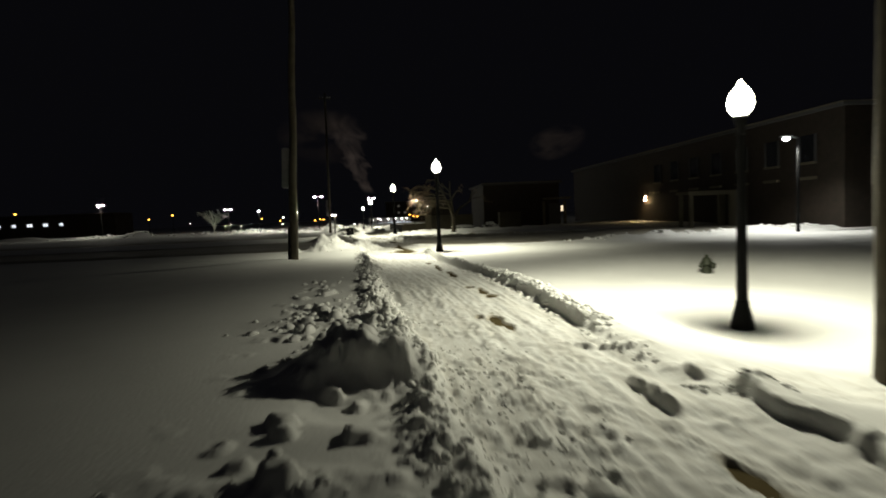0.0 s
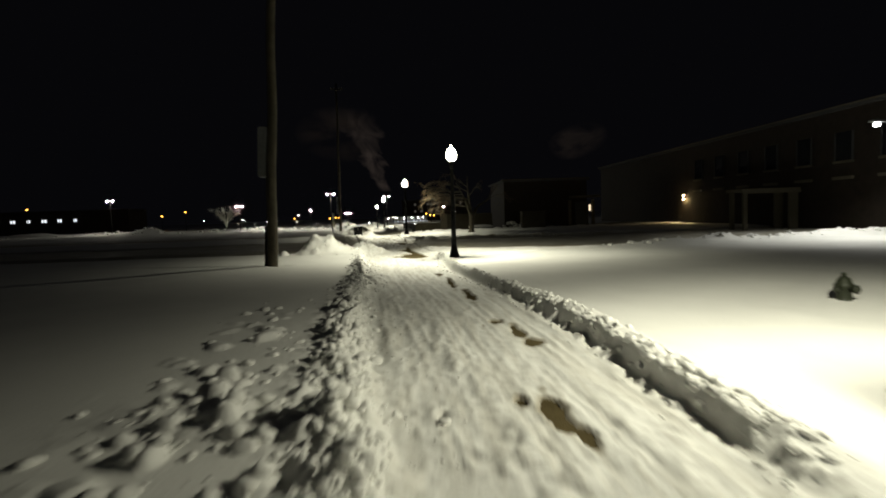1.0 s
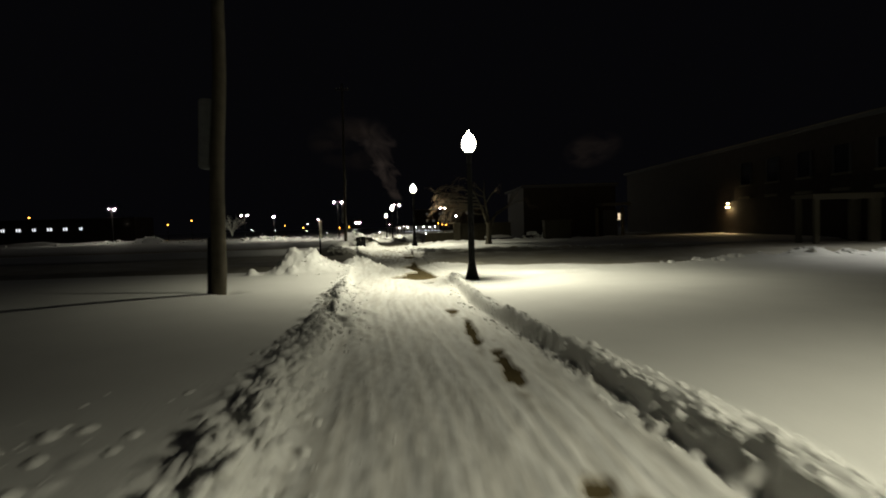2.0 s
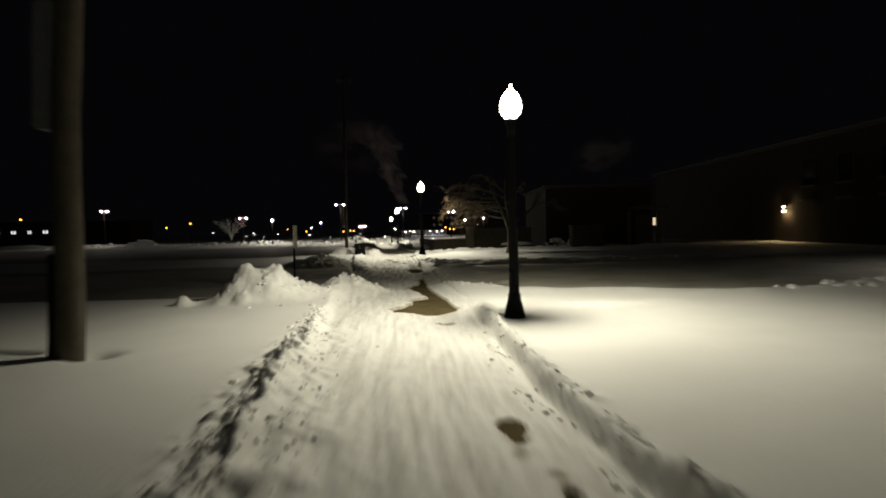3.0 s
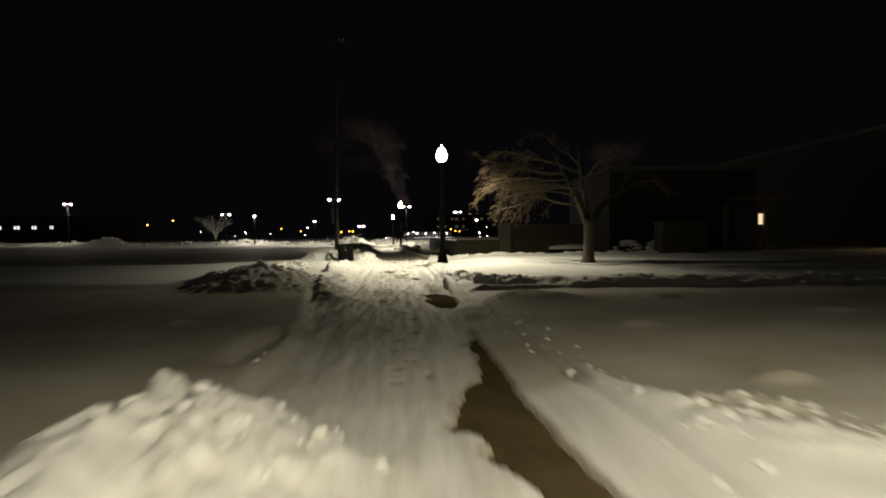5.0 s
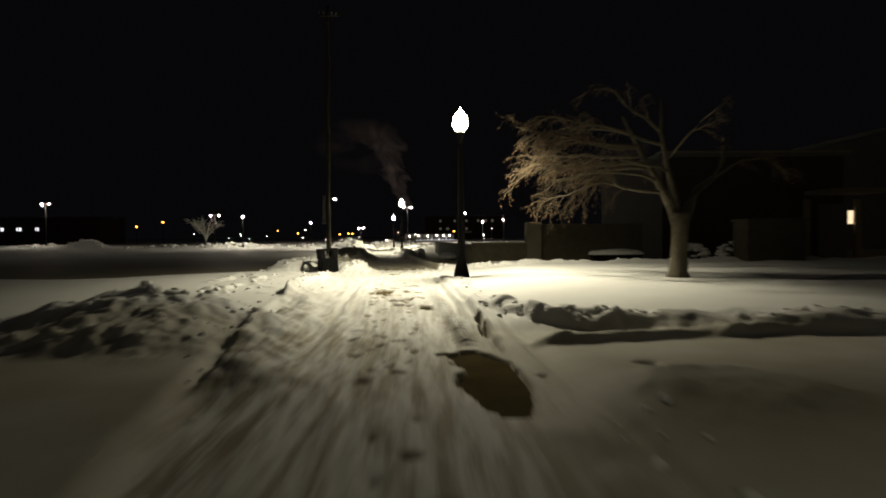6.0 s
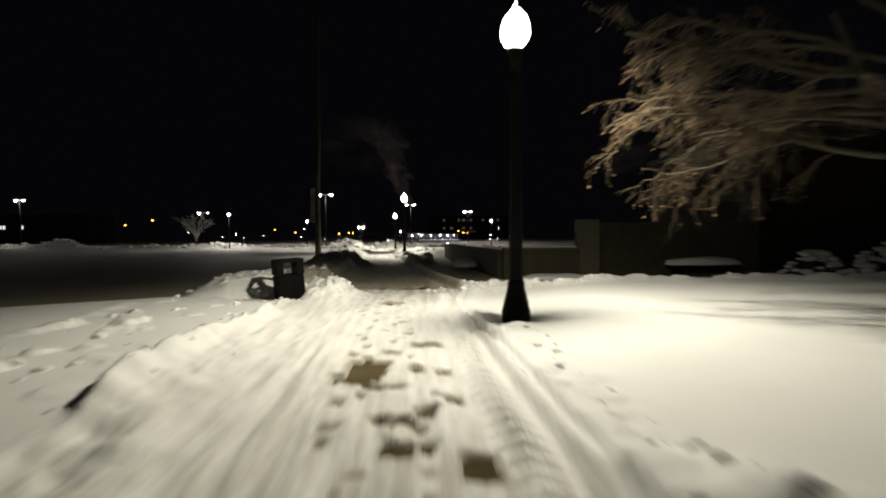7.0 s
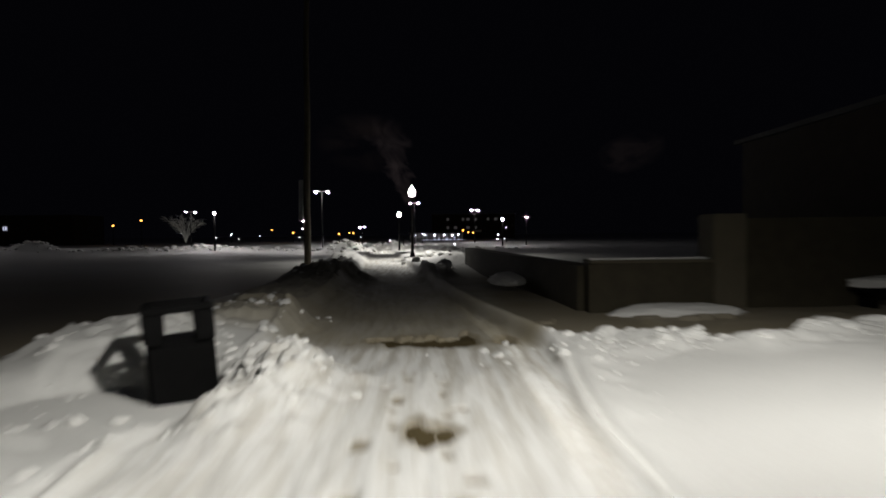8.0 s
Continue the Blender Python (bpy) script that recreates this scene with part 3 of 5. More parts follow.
        q = ((xx + wx - hx) / rx) ** 2 + (v / np.where(v < 0, ry * nr, ry)) ** 2
        g = np.exp(-q * 0.9) * 1.5
        g = np.where(g > 0.85, 0.85 + 0.25 * (g - 0.85), g)
        g = g * (1 + r * (0.35 * fbm(xx / s * 1.6, yy / s * 1.6, 123, 5) + 0.35 * clods(xx, yy, 0.4 * s, 127, 0.5) + 0.2 * clods(xx, yy, 0.2 * s, 129, 0.4)))
        z[near] += h * g
    rut = x - 15.1 - 0.49 * (y - 11.4)
    z = z - 0.16 * np.exp(-(rut / 0.22) ** 2) * smooth((y - 4) / 3) * smooth((20.5 - y) / 1)
    # a groove added to draw the thin dark line left of the pole
    furrow = np.exp(-((y - 17.35 + 0.28 * (x + 3.3)) / 0.09) ** 2) * smooth((-3.25 - x) / 0.3) * smooth((x + 8.5) / 3)
    well = np.exp(-(((x + 2.62) / 0.28) ** 2 + ((y - 17.2) / 0.25) ** 2) * 1.5)
    z = z - 0.10 * furrow - 0.12 * well
    # bare wet spots
    bare = np.full_like(x, -9.0)
    warp = only(m > 0, lambda a, b: 0.32 * fbm(a * 4.2, b * 3.4, 131, 3), x, y)
    for bx, by, rx, ry in BARE:
        near = (np.abs(x - bx) < 2.2 * rx) & (np.abs(y - by) < 2.2 * ry)
        if near.any():
            q = 0.85 - np.sqrt(((x[near] - bx) / rx) ** 2 + ((y[near] - by) / ry) ** 2) + 2.8 * warp[near]
            bare[near] = np.maximum(bare[near], 0.7 * q - 0.12)
    for bx, by, rx, ry in PRINTS:
        near = (np.abs(x - bx) < 2.0 * rx + 0.1) & (np.abs(y - by) < 2.0 * ry + 0.1)
        if near.any():
            u = x[near] - bx + 0.22 * warp[near]
            v = y[near] - by + 0.35 * warp[near] + 0.25 * u
            bare[near] = np.maximum(bare[near], 5.0 * np.minimum(rx - np.abs(u), 0.6 * (ry - np.abs(v))))
    for sy, sl, sr in POOLS:
        near = (y > sy[0]) & (y < sy[-1]) & (m > 0)
        if near.any():
            a, b = np.interp(y[near], sy, sl), np.interp(y[near], sy, sr)
            ragged = 0.55 * warp[near]
            bare[near] = np.maximum(bare[near], 4.0 * np.minimum(x[near] - a + ragged, b - x[near] + 0.25 * ragged))
        beside = (y > sy[0] - 0.5) & (y < sy[-1] + 0.5) & (x > -1) & (x < 3)
        if beside.any():
            u = x[beside] - np.interp(y[beside], sy, sr)
            level = smooth((u + 0.5) / 0.3) * smooth((0.7 - u) / 0.5) * smooth((y[beside] - sy[0] + 0.5) / 0.5) * smooth((sy[-1] + 0.5 - y[beside]) / 0.5)
            top = paving(x[beside], y[beside]) + 0.03 + 0.08 * smooth(u / 0.7)
            z[beside] = z[beside] * (1 - 0.85 * level) + 0.85 * level * np.minimum(z[beside], top)
    dent = np.zeros_like(x)
    for bx, by, rx, ry in DENTS:
        near = (np.abs(x - bx) < 2.0 * rx + 0.1) & (np.abs(y - by) < 2.0 * ry + 0.1)
        if near.any():
            u = x[near] - bx + 0.2 * warp[near]
            v = y[near] - by + 0.3 * warp[near]
            dent[near] = np.maximum(dent[near], smooth(26 * np.minimum(1.3 * rx - np.abs(u), 1.1 * ry - np.abs(v))))
    z = z - 0.03 * dent
    slush = (y > 37.6) & (y < 41) & (m > 0)
    bare[slush] = np.maximum(bare[slush], 5 * (0.010 - np.abs(dr[slush] + 0.02 - 0.08 * warp[slush])))
    hole = smooth((bare + 0.04) / 0.12) * smooth((dr + 0.09) / 0.06)
    z = np.maximum(z, np.maximum(lies(x, y) - 0.115, paving(x, y) + 0.006 * smooth((21 - y) / 2)))
    z = z * (1 - hole) + hole * (paving(x, y) - 0.045 + 0.03 * smooth((20 - y) / 2))
    stain = m * (0.22 + 0.72 * smooth((y - 27) / 4) * smooth((37.5 - y) / 4) + 0.3 * smooth((y - 41) / 5))
    wet = np.maximum(0.85 * dent, 0.7 * smooth((bare + 0.3) / 0.3)) * (m > 0)
    # the car park and the crossing take the same dark brown
    wet = np.maximum(wet, np.maximum(0.85 * parking(x, y), crossing(x, y) * (0.3 + 0.35 * smooth((x - 0.3) / 0.5))))
    return z, np.maximum(stain, 0.2 * side), drive(x, y), wet


def ground_z(x, y):
    z = snow_height(np.array([float(x)]), np.array([float(y)]))[0]
    return float(z[0])


def axis(lo, hi, step, far_lo, far_hi, grow=1.09):
    mid = list(np.arange(lo, hi, step))
    up, d, v = [], step, mid[-1]
    while v < far_hi:
        d *= grow
        v += d
        up.append(v)
    dn, d, v = [], step, mid[0]
    while v > far_lo:
        d *= grow
        v -= d
        dn.append(v)
    return np.array(dn[::-1] + mid + up)


def grid_mesh(name, gx, gy, z, material):
    nx, ny = len(gx), len(gy)
    X, Y = np.meshgrid(gx, gy)
    co = np.stack([X.ravel(), Y.ravel(), z.ravel()], 1).astype(np.float32)
    i = np.arange(nx * ny).reshape(ny, nx)
    q = np.stack([i[:-1, :-1].ravel(), i[:-1, 1:].ravel(), i[1:, 1:].ravel(), i[1:, :-1].ravel()], 1).astype(np.int32)
    me = bpy.data.meshes.new(name)
    me.vertices.add(len(co))
    me.vertices.foreach_set("co", co.ravel())
    me.loops.add(q.size)
    me.loops.foreach_set("vertex_index", q.ravel())
    me.polygons.add(len(q))
    me.polygons.foreach_set("loop_start", np.arange(0, q.size, 4, dtype=np.int32))
    me.polygons.foreach_set("use_smooth", np.ones(len(q), dtype=bool))
    me.update()
    me.validate()
    me.materials.append(material)
    return me


GX = axis(-3.6, 4.6, 0.031, -900, 900, 1.055)
GY = axis(-1.6, 47.5, 0.036, -200, 1500, 1.03)
MX, MY = np.meshgrid(GX, GY)
hz, packed, driven, wet = snow_height(MX.ravel(), MY.ravel())
sheet = grid_mesh("ground", GX, GY, hz, SNOW)
att = sheet.attributes.new("packed", "FLOAT", "POINT")
att.data.foreach_set("value", packed.astype(np.float32))
att = sheet.attributes.new("wet", "FLOAT", "POINT")
att.data.foreach_set("value", wet.astype(np.float32))
att = sheet.attributes.new("driven", "FLOAT", "POINT")
att.data.foreach_set("value", driven.astype(np.float32))
tagged(new("ground", sheet), "deep white snow cover, trodden and plowed along a path", "snow ground", kind="structure")



# ---- loose lumps of snow, thrown up by the plow ----
def lumps():
    r = np.random.RandomState(17)
    bm = bmesh.new()
    bmesh.ops.create_icosphere(bm, subdivisions=2, radius=1.0)
    ball = np.array([v.co[:] for v in bm.verts])
    tris = np.array([[v.index for v in f.verts] for f in bm.faces])
    bm.free()
    # each knobbly shape: a ball cut by some random planes
    forms = []
    for k in range(14):
        p = ball.copy()
        for _ in range(9):
            n = r.normal(size=3)
            n /= np.linalg.norm(n)
            over = np.clip(p @ n - r.uniform(0.45, 0.85), 0, None)
            p = p - 0.9 * over[:, None] * n
        forms.append(p * (1 + r.uniform(-0.05, 0.05, size=(len(p), 1))) * np.array([1, 1, 0.8]))
    xs, ys, ss = [], [], []

    def strew(n, x, y, lo, hi, power=2.2):
        xs.append(x)
        ys.append(y)
        ss.append(lo + (hi - lo) * r.uniform(0, 1, n) ** power)

    def along(n, lo, hi, edge_y, edge_x, off, spread, small, large):
        y = r.uniform(lo, hi, n)
        strew(n, np.interp(y, edge_y, edge_x) + off + spread * r.normal(size=n), y, small, large)

    along(260, -2, 2.5, LY, LX, 0.0, 0.12, 0.012, 0.06)
    along(2600, 2.3, 13, LY, LX, -0.06, 0.12, 0.02, 0.08)
    along(460, 13, 21, LY, LX, -0.02, 0.10, 0.015, 0.06)
    along(100, 2.5, 10, LY, LX, -0.95, 0.4, 0.015, 0.09)
    along(520, -2, 3.5, LY, LX, 0.55, 0.4, 0.008, 0.035)
    along(160, 3.5, 11, LY, LX, 0.4, 0.25, 0.006, 0.022)
    along(620, 3.7, 11, RY, RX, 0.10, 0.09, 0.012, 0.06)
    along(130, 11, 20.5, RY, RX, 0.1, 0.06, 0.012, 0.045)
    along(300, 2, 21, RY, RX, -0.14, 0.10, 0.01, 0.045)
    along(240, 12, 20.5, LY, LX, 0.3, 0.2, 0.010, 0.035)
    along(55, 35, 46.5, RY, RX, 0.36, 0.14, 0.015, 0.06)
    along(60, 33, 45, LY, LX, 0.0, 0.12, 0.015, 0.06)
    along(70, 33, 45, LY, LX, -1.1, 0.6, 0.02, 0.09)
    along(50, 24, 31, RY, RX, 0.5, 0.2, 0.015, 0.055)
    along(45, 24, 33, LY, LX, 0.1, 0.25, 0.015, 0.05)
    for hx, hy, sx, sy, n, large in ((-2.1, 22.0, 0.5, 0.4, 24, 0.08), (-1.5, 23.0, 0.4, 0.6, 60, 0.08), (-0.7, 24.7, 0.5, 0.25, 60, 0.06), (0.45, 2.75, 0.35, 0.25, 110, 0.09), (-0.2, 4.6, 0.6, 0.4, 120, 0.11),
                                     (-0.2, -0.4, 0.6, 0.2, 26, 0.055), (3.95, 1.2, 0.25, 0.15, 40, 0.05), (-3.2, 34.4, 0.7, 0.6, 40, 0.10), (-1.9, 43.7, 0.3, 0.5, 70, 0.07), (-3.6, 46, 0.6, 1.2, 160, 0.10),
                                     (2.9, 25.4, 0.5, 0.3, 45, 0.06), (2.2, 45.3, 1.2, 0.25, 160, 0.09)):
        strew(n, hx + sx * r.normal(size=n), hy + sy * r.normal(size=n), 0.02, large)
    along(70, 52, 70, LY, LX, -0.6, 0.35, 0.03, 0.14)
    x = r.uniform(9, 24, 150)
    strew(150, x, np.interp(x, RIDGE_X, RIDGE_Y) + 0.3 * r.normal(size=150), 0.04, 0.2)
    n = 150
    x = r.uniform(1.2, 12, n)
    strew(n, x, np.interp(x, [0.5, 1.3, 2.1, 3.0, 4.0, 8.0], [35.8, 35.25, 34.6, 34.4, 34.2, 34.0]) + 0.15 * r.normal(size=n), 0.02, 0.09)
    for hx, hy, sx, sy, n in ((-9, 92, 1.3, 1.0, 70), (-11.8, 93, 1.8, 0.9, 50), (-5.7, 100, 1.5, 1.2, 50), (0.8, 88, 1.5, 0.8, 40), (4.5, 90, 2.2, 0.9, 40), (-16, 94, 2.2, 0.8, 50), (-22.3, 93, 1.2, 0.8, 50), (-25.5, 94, 2.0, 0.8, 50),
                              (-31, 96, 3.2, 0.9, 60), (-44.3, 100, 1.9, 1.3, 50), (-52, 104, 4.5, 1.0, 60), (-0.7, 73, 0.6, 6.0, 40)):
        strew(n, hx + sx * r.normal(size=n), hy + sy * r.normal(size=n), 0.08, 0.42)
    x, y, size = np.concatenate(xs), np.concatenate(ys), np.concatenate(ss)
    z = snow_height(x, y)[0] - 0.1 * size
    co, fc = [], []
    for k in range(len(x)):
        a, b = r.uniform(0, 2 * math.pi), r.uniform(-0.5, 0.5)
        ca, sa, cb, sb = math.cos(a), math.sin(a), math.cos(b), math.sin(b)
        turn = np.array([[ca, -sa * cb, sa * sb], [sa, ca * cb, -ca * sb], [0, sb, cb]])
        fc.append(tris + len(ball) * k)
        co.append((forms[k % 14] * size[k]) @ turn.T + np.array([x[k], y[k], z[k]]))
    co, fc = np.concatenate(co).astype(np.float32), np.concatenate(fc).astype(np.int32)
    me = bpy.data.meshes.new("snow_lumps")
    me.vertices.add(len(co))
    me.vertices.foreach_set("co", co.ravel())
    me.loops.add(fc.size)
    me.loops.foreach_set("vertex_index", fc.ravel())
    me.polygons.add(len(fc))
    me.polygons.foreach_set("loop_start", np.arange(0, fc.size, 3, dtype=np.int32))
    me.polygons.foreach_set("use_smooth", np.ones(len(fc), dtype=bool))
    me.update()
    me.materials.append(FRESH)
    return tagged(new("snow_lumps", me), "loose broken lumps of white snow along the plowed path", "snow lumps", kind="stuff")


lumps()

# wet pavement below the snow of the path
py = np.arange(-8, 60, 0.5)
pv = []
for yv in py:
    a, b = np.interp(yv, LY, LX) + 0.1, np.interp(yv, RY, RX) + 0.03
    pv.append([(a + (b - a) * k / 8, yv) for k in range(9)])
pv = np.array(pv)
me = bpy.data.meshes.new("pavement")
pz = paving(pv[..., 0].ravel(), pv[..., 1].ravel())
idx = np.arange(pv.shape[0] * 9).reshape(-1, 9)
me.from_pydata([(x, y, z) for (x, y), z in zip(pv.reshape(-1, 2), pz)], [],
               [(int(idx[r, c]), int(idx[r, c + 1]), int(idx[r + 1, c + 1]), int(idx[r + 1, c])) for r in range(len(idx) - 1) for c in range(8)])
me.materials.append(WET)
tagged(new("pavement", me), "wet brown concrete path showing through the snow", "pavement", kind="structure")


# ---- street lamps with acorn globes ----
def street_lamp():
    lamp = new("street_lamp")
    bm = bmesh.new()
    lathe(bm, [(0.185, -0.3), (0.185, 0.05), (0.175, 0.09), (0.165, 0.12), (0.15, 0.2), (0.125, 0.3), (0.108, 0.38), (0.112, 0.41), (0.1, 0.45)], 16)
    part("base", bm, BLACK, lamp)
    bm = bmesh.new()
    seg = 16
    rings = []
    for z, r in ((0.43, 0.092), (1.2, 0.084), (2.2, 0.072), (3.18, 0.062)):
        rings.append([bm.verts.new(((r if k % 2 else r * 0.9) * math.cos(2 * math.pi * k / seg), (r if k % 2 else r * 0.9) * math.sin(2 * math.pi * k / seg), z)) for k in range(seg)])
    for a, b in zip(rings, rings[1:]):
        for k in range(seg):
            bm.faces.new((a[k], a[(k + 1) % seg], b[(k + 1) % seg], b[k]))
    part("post", bm, BLACK, lamp, "fluted black post")
    bm = bmesh.new()
    lathe(bm, [(0.062, 3.1), (0.08, 3.13), (0.066, 3.16), (0.07, 3.24), (0.09, 3.33), (0.104, 3.37), (0.104, 3.4), (0.08, 3.405)], 18)
    part("collar", bm, BLACK, lamp)
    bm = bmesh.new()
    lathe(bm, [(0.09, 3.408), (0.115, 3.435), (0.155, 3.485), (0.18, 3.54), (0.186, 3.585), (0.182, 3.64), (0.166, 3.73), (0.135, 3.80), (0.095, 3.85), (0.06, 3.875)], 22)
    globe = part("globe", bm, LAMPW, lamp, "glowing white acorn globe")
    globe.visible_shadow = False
    bm = bmesh.new()
    lathe(bm, [(0.058, 3.877), (0.058, 3.895), (0.034, 3.91), (0.02, 3.93), (0.024, 3.955), (0.006, 3.985)], 12)
    part("finial", bm, LAMPW, lamp)
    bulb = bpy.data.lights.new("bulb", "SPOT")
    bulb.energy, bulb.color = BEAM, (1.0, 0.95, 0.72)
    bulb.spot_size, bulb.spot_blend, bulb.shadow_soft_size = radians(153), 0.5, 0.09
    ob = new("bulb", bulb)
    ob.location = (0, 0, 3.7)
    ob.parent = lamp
    return tagged(lamp, "black street lamp with a lit acorn globe standing in snow", "street lamp", "lamps along the path")


LAMPS = [(6.43, 4.98, -0.53, 0, 0), (2.79, 20.02, -0.06, 0, 0), (1.05, 40.57, 0.19, 0, 0), (-1.76, 68.6, -0.05, 0, 0), (-3.9, 92.3, -0.37, 0, 0)]
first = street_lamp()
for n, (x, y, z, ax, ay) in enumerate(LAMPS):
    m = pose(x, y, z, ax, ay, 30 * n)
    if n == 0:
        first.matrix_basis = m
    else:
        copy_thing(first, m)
first.scale.z = 1.008  # a slightly taller post
for ob in first.children:
    if ob.type == 'LIGHT':
        ob.data = ob.data.copy()
        ob.data.energy, ob.data.spot_size = FIRST_BEAM, radians(FIRST_SPREAD)


# ---- wooden utility poles ----
def utility_pole(x, y, z, r, height, boxes_at, lean, label):
    pole = empty("utility_pole", pose(x, y, z, 0, lean, 0), label, "utility pole")
    bm = bmesh.new()
    zs = [-0.4 + (height + 0.4) * k / 14 for k in range(15)]
    tube(bm, [(0.02 * math.sin(k * 1.3), 0.015 * math.cos(k), v) for k, v in enumerate(zs)], [r * (1 - 0.35 * max(v, 0) / height) for v in zs], 18)
    part("shaft", bm, WOOD, pole)
    for cx, cy, cz, sx, sy, sz in boxes_at:
        bm = bmesh.new()
        box(bm, (cx, cy, cz), (sx, sy, sz), 0.03)
        part("equipment_box", bm, GREY, pole, "grey metal box strapped to the pole")
        for up in (-0.3, 0.3):
            boxes("bracket", GREY, pole, [((cx * 0.5, cy * 0.5, cz + sz * up), (abs(cx) + 0.05, 0.05, 0.06))])
    return pole


pole = utility_pole(-2.85, 17.12, 0.12, 0.155, 11.0, [(-0.27, 0.12, 3.35, 0.26, 0.32, 1.45)], 2.6, "tall weathered wooden utility pole with a grey box")
bm = bmesh.new()
box(bm, (-0.17, -0.02, 0.55), (0.06, 0.12, 1.3), 0.02)
part("cable_guard", bm, BLACK, pole, "dark cable guard up the foot")
pole = utility_pole(-6.85, 66.5, -0.35, 0.17, 17.6, [(-0.27, 0, 3.4, 0.22, 0.3, 2.0)], 0.7, "very tall wooden utility pole rising from the snow field")
bm = bmesh.new()
box(bm, (0, -0.16, 16.9), (1.5, 0.1, 0.12), 0.01)
part("crossarm", bm, WOOD, pole, "wooden crossarm at the top")
for ix in (-0.6, -0.25, 0.3, 0.62):
    bm = bmesh.new()
    lathe(bm, [(0.03, 0), (0.07, 0.04), (0.04, 0.09), (0.075, 0.12), (0.03, 0.2)], 10, (ix, -0.16, 16.96))
    part("insulator", bm, WHITE, pole, "pale ceramic insulator")
utility_pole(6.15, 2.05, -0.5, 0.13, 9.0, [], 0.0, "pale weathered wooden pole beside the path junction")


# ---- path sign ----
def path_sign():
    sign = empty("notice_sign", pose(-2.06, 24.8, 0.1, 0, 0.8, 83), "narrow white notice board on a slim dark post", "sign")
    bm = bmesh.new()
    box(bm, (0, 0.02, 0.55), (0.05, 0.04, 1.9), 0.006)
    part("post", bm, BLACK, sign)
    bm = bmesh.new()
    box(bm, (0, -0.015, 1.31), (0.27, 0.012, 0.58), 0.004)
    board = part("board", bm, SIGNW, sign, "white board with small dark print")
    for k, (w, zz) in enumerate([(0.16, 1.55), (0.2, 1.505), (0.17, 1.485), (0.2, 1.465), (0.14, 1.445), (0.2, 1.425), (0.19, 1.405), (0.12, 1.385), (0.2, 1.365), (0.18, 1.345), (0.2, 1.325), (0.1, 1.305), (0.2, 1.27), (0.17, 1.25), (0.19, 1.23), (0.13, 1.21), (0.17, 1.17), (0.19, 1.15), (0.16, 1.13), (0.18, 1.09)]):
        bm = bmesh.new()
        box(bm, (0.005 * (k % 3), -0.024, zz), (w, 0.004, 0.007 if k else 0.022))
        part("print_bar", bm, INK, board)


path_sign()


# ---- litter bin ----
def litter_bin():
    b = empty("litter_bin", pose(-2.69, 43.95, -0.2, 0, -4.0, 25), "black metal litter bin half sunk in snow", "litter bin")
    w, h = 0.52, 1.0
    bm = bmesh.new()
    box(bm, (0, 0, 0.36), (w * 0.96, w * 0.96, 0.72), 0.03)
    part("body", bm, BLACK, b)
    for sx, sy in ((-1, -1), (1, -1), (1, 1), (-1, 1)):
        bm = bmesh.new()
        box(bm, (sx * (w / 2 - 0.075), sy * (w / 2 - 0.045), 0.83), (0.145, 0.085, 0.25), 0.015)
        part("corner_post", bm, BLACK, b)
    bm = bmesh.new()
    for a in (-1, 1):
        box(bm, (0, a * (w / 2 - 0.03), 0.975), (w, 0.06, 0.06), 0.012)
        box(bm, (a * (w / 2 - 0.03), 0, 0.975), (0.06, w - 0.125, 0.06), 0.012)
    part("top_rim", bm, BLACK, b)
    for a in (-1, 1):
        bm = bmesh.new()
        for k in range(7):
            box(bm, ((k - 3) * 0.07, a * (w * 0.48 + 0.004), 0.36), (0.022, 0.012, 0.62))
        part("slats", bm, BLACK, b)


litter_bin()


# ---- hydrant ----
def hydrant():
    x, y = 8.53, 9.49
    hd = empty("fire_hydrant", pose(x, y, ground_z(x, y) - 0.14, 0, 0, 20), "dark green fire hydrant half buried in snow", "hydrant")
    bm = bmesh.new()
    lathe(bm, [(0.16, 0), (0.16, 0.05), (0.125, 0.07), (0.12, 0.34), (0.15, 0.36), (0.15, 0.40), (0.12, 0.43), (0.10, 0.49), (0.06, 0.53)], 16)
    part("barrel", bm, HYD, hd)
    bm = bmesh.new()
    lathe(bm, [(0.04, 0.53), (0.045, 0.58), (0.03, 0.60)], 6)
    part("operating_nut", bm, HYD, hd)
    for ax, r in ((0, 0.065), (90, 0.045), (-90, 0.045)):
        bm = bmesh.new()
        lathe(bm, [(r, 0.0), (r, 0.08), (r * 1.2, 0.085), (r * 1.2, 0.12), (r * 0.4, 0.13), (r * 0.4, 0.16)], 8)
        cap = part("nozzle_cap", bm, HYD, hd)
        cap.matrix_basis = pose(0, 0, 0.33, 0, 0, ax) @ pose(0, -0.1, 0, 90, 0, 0)


hydrant()


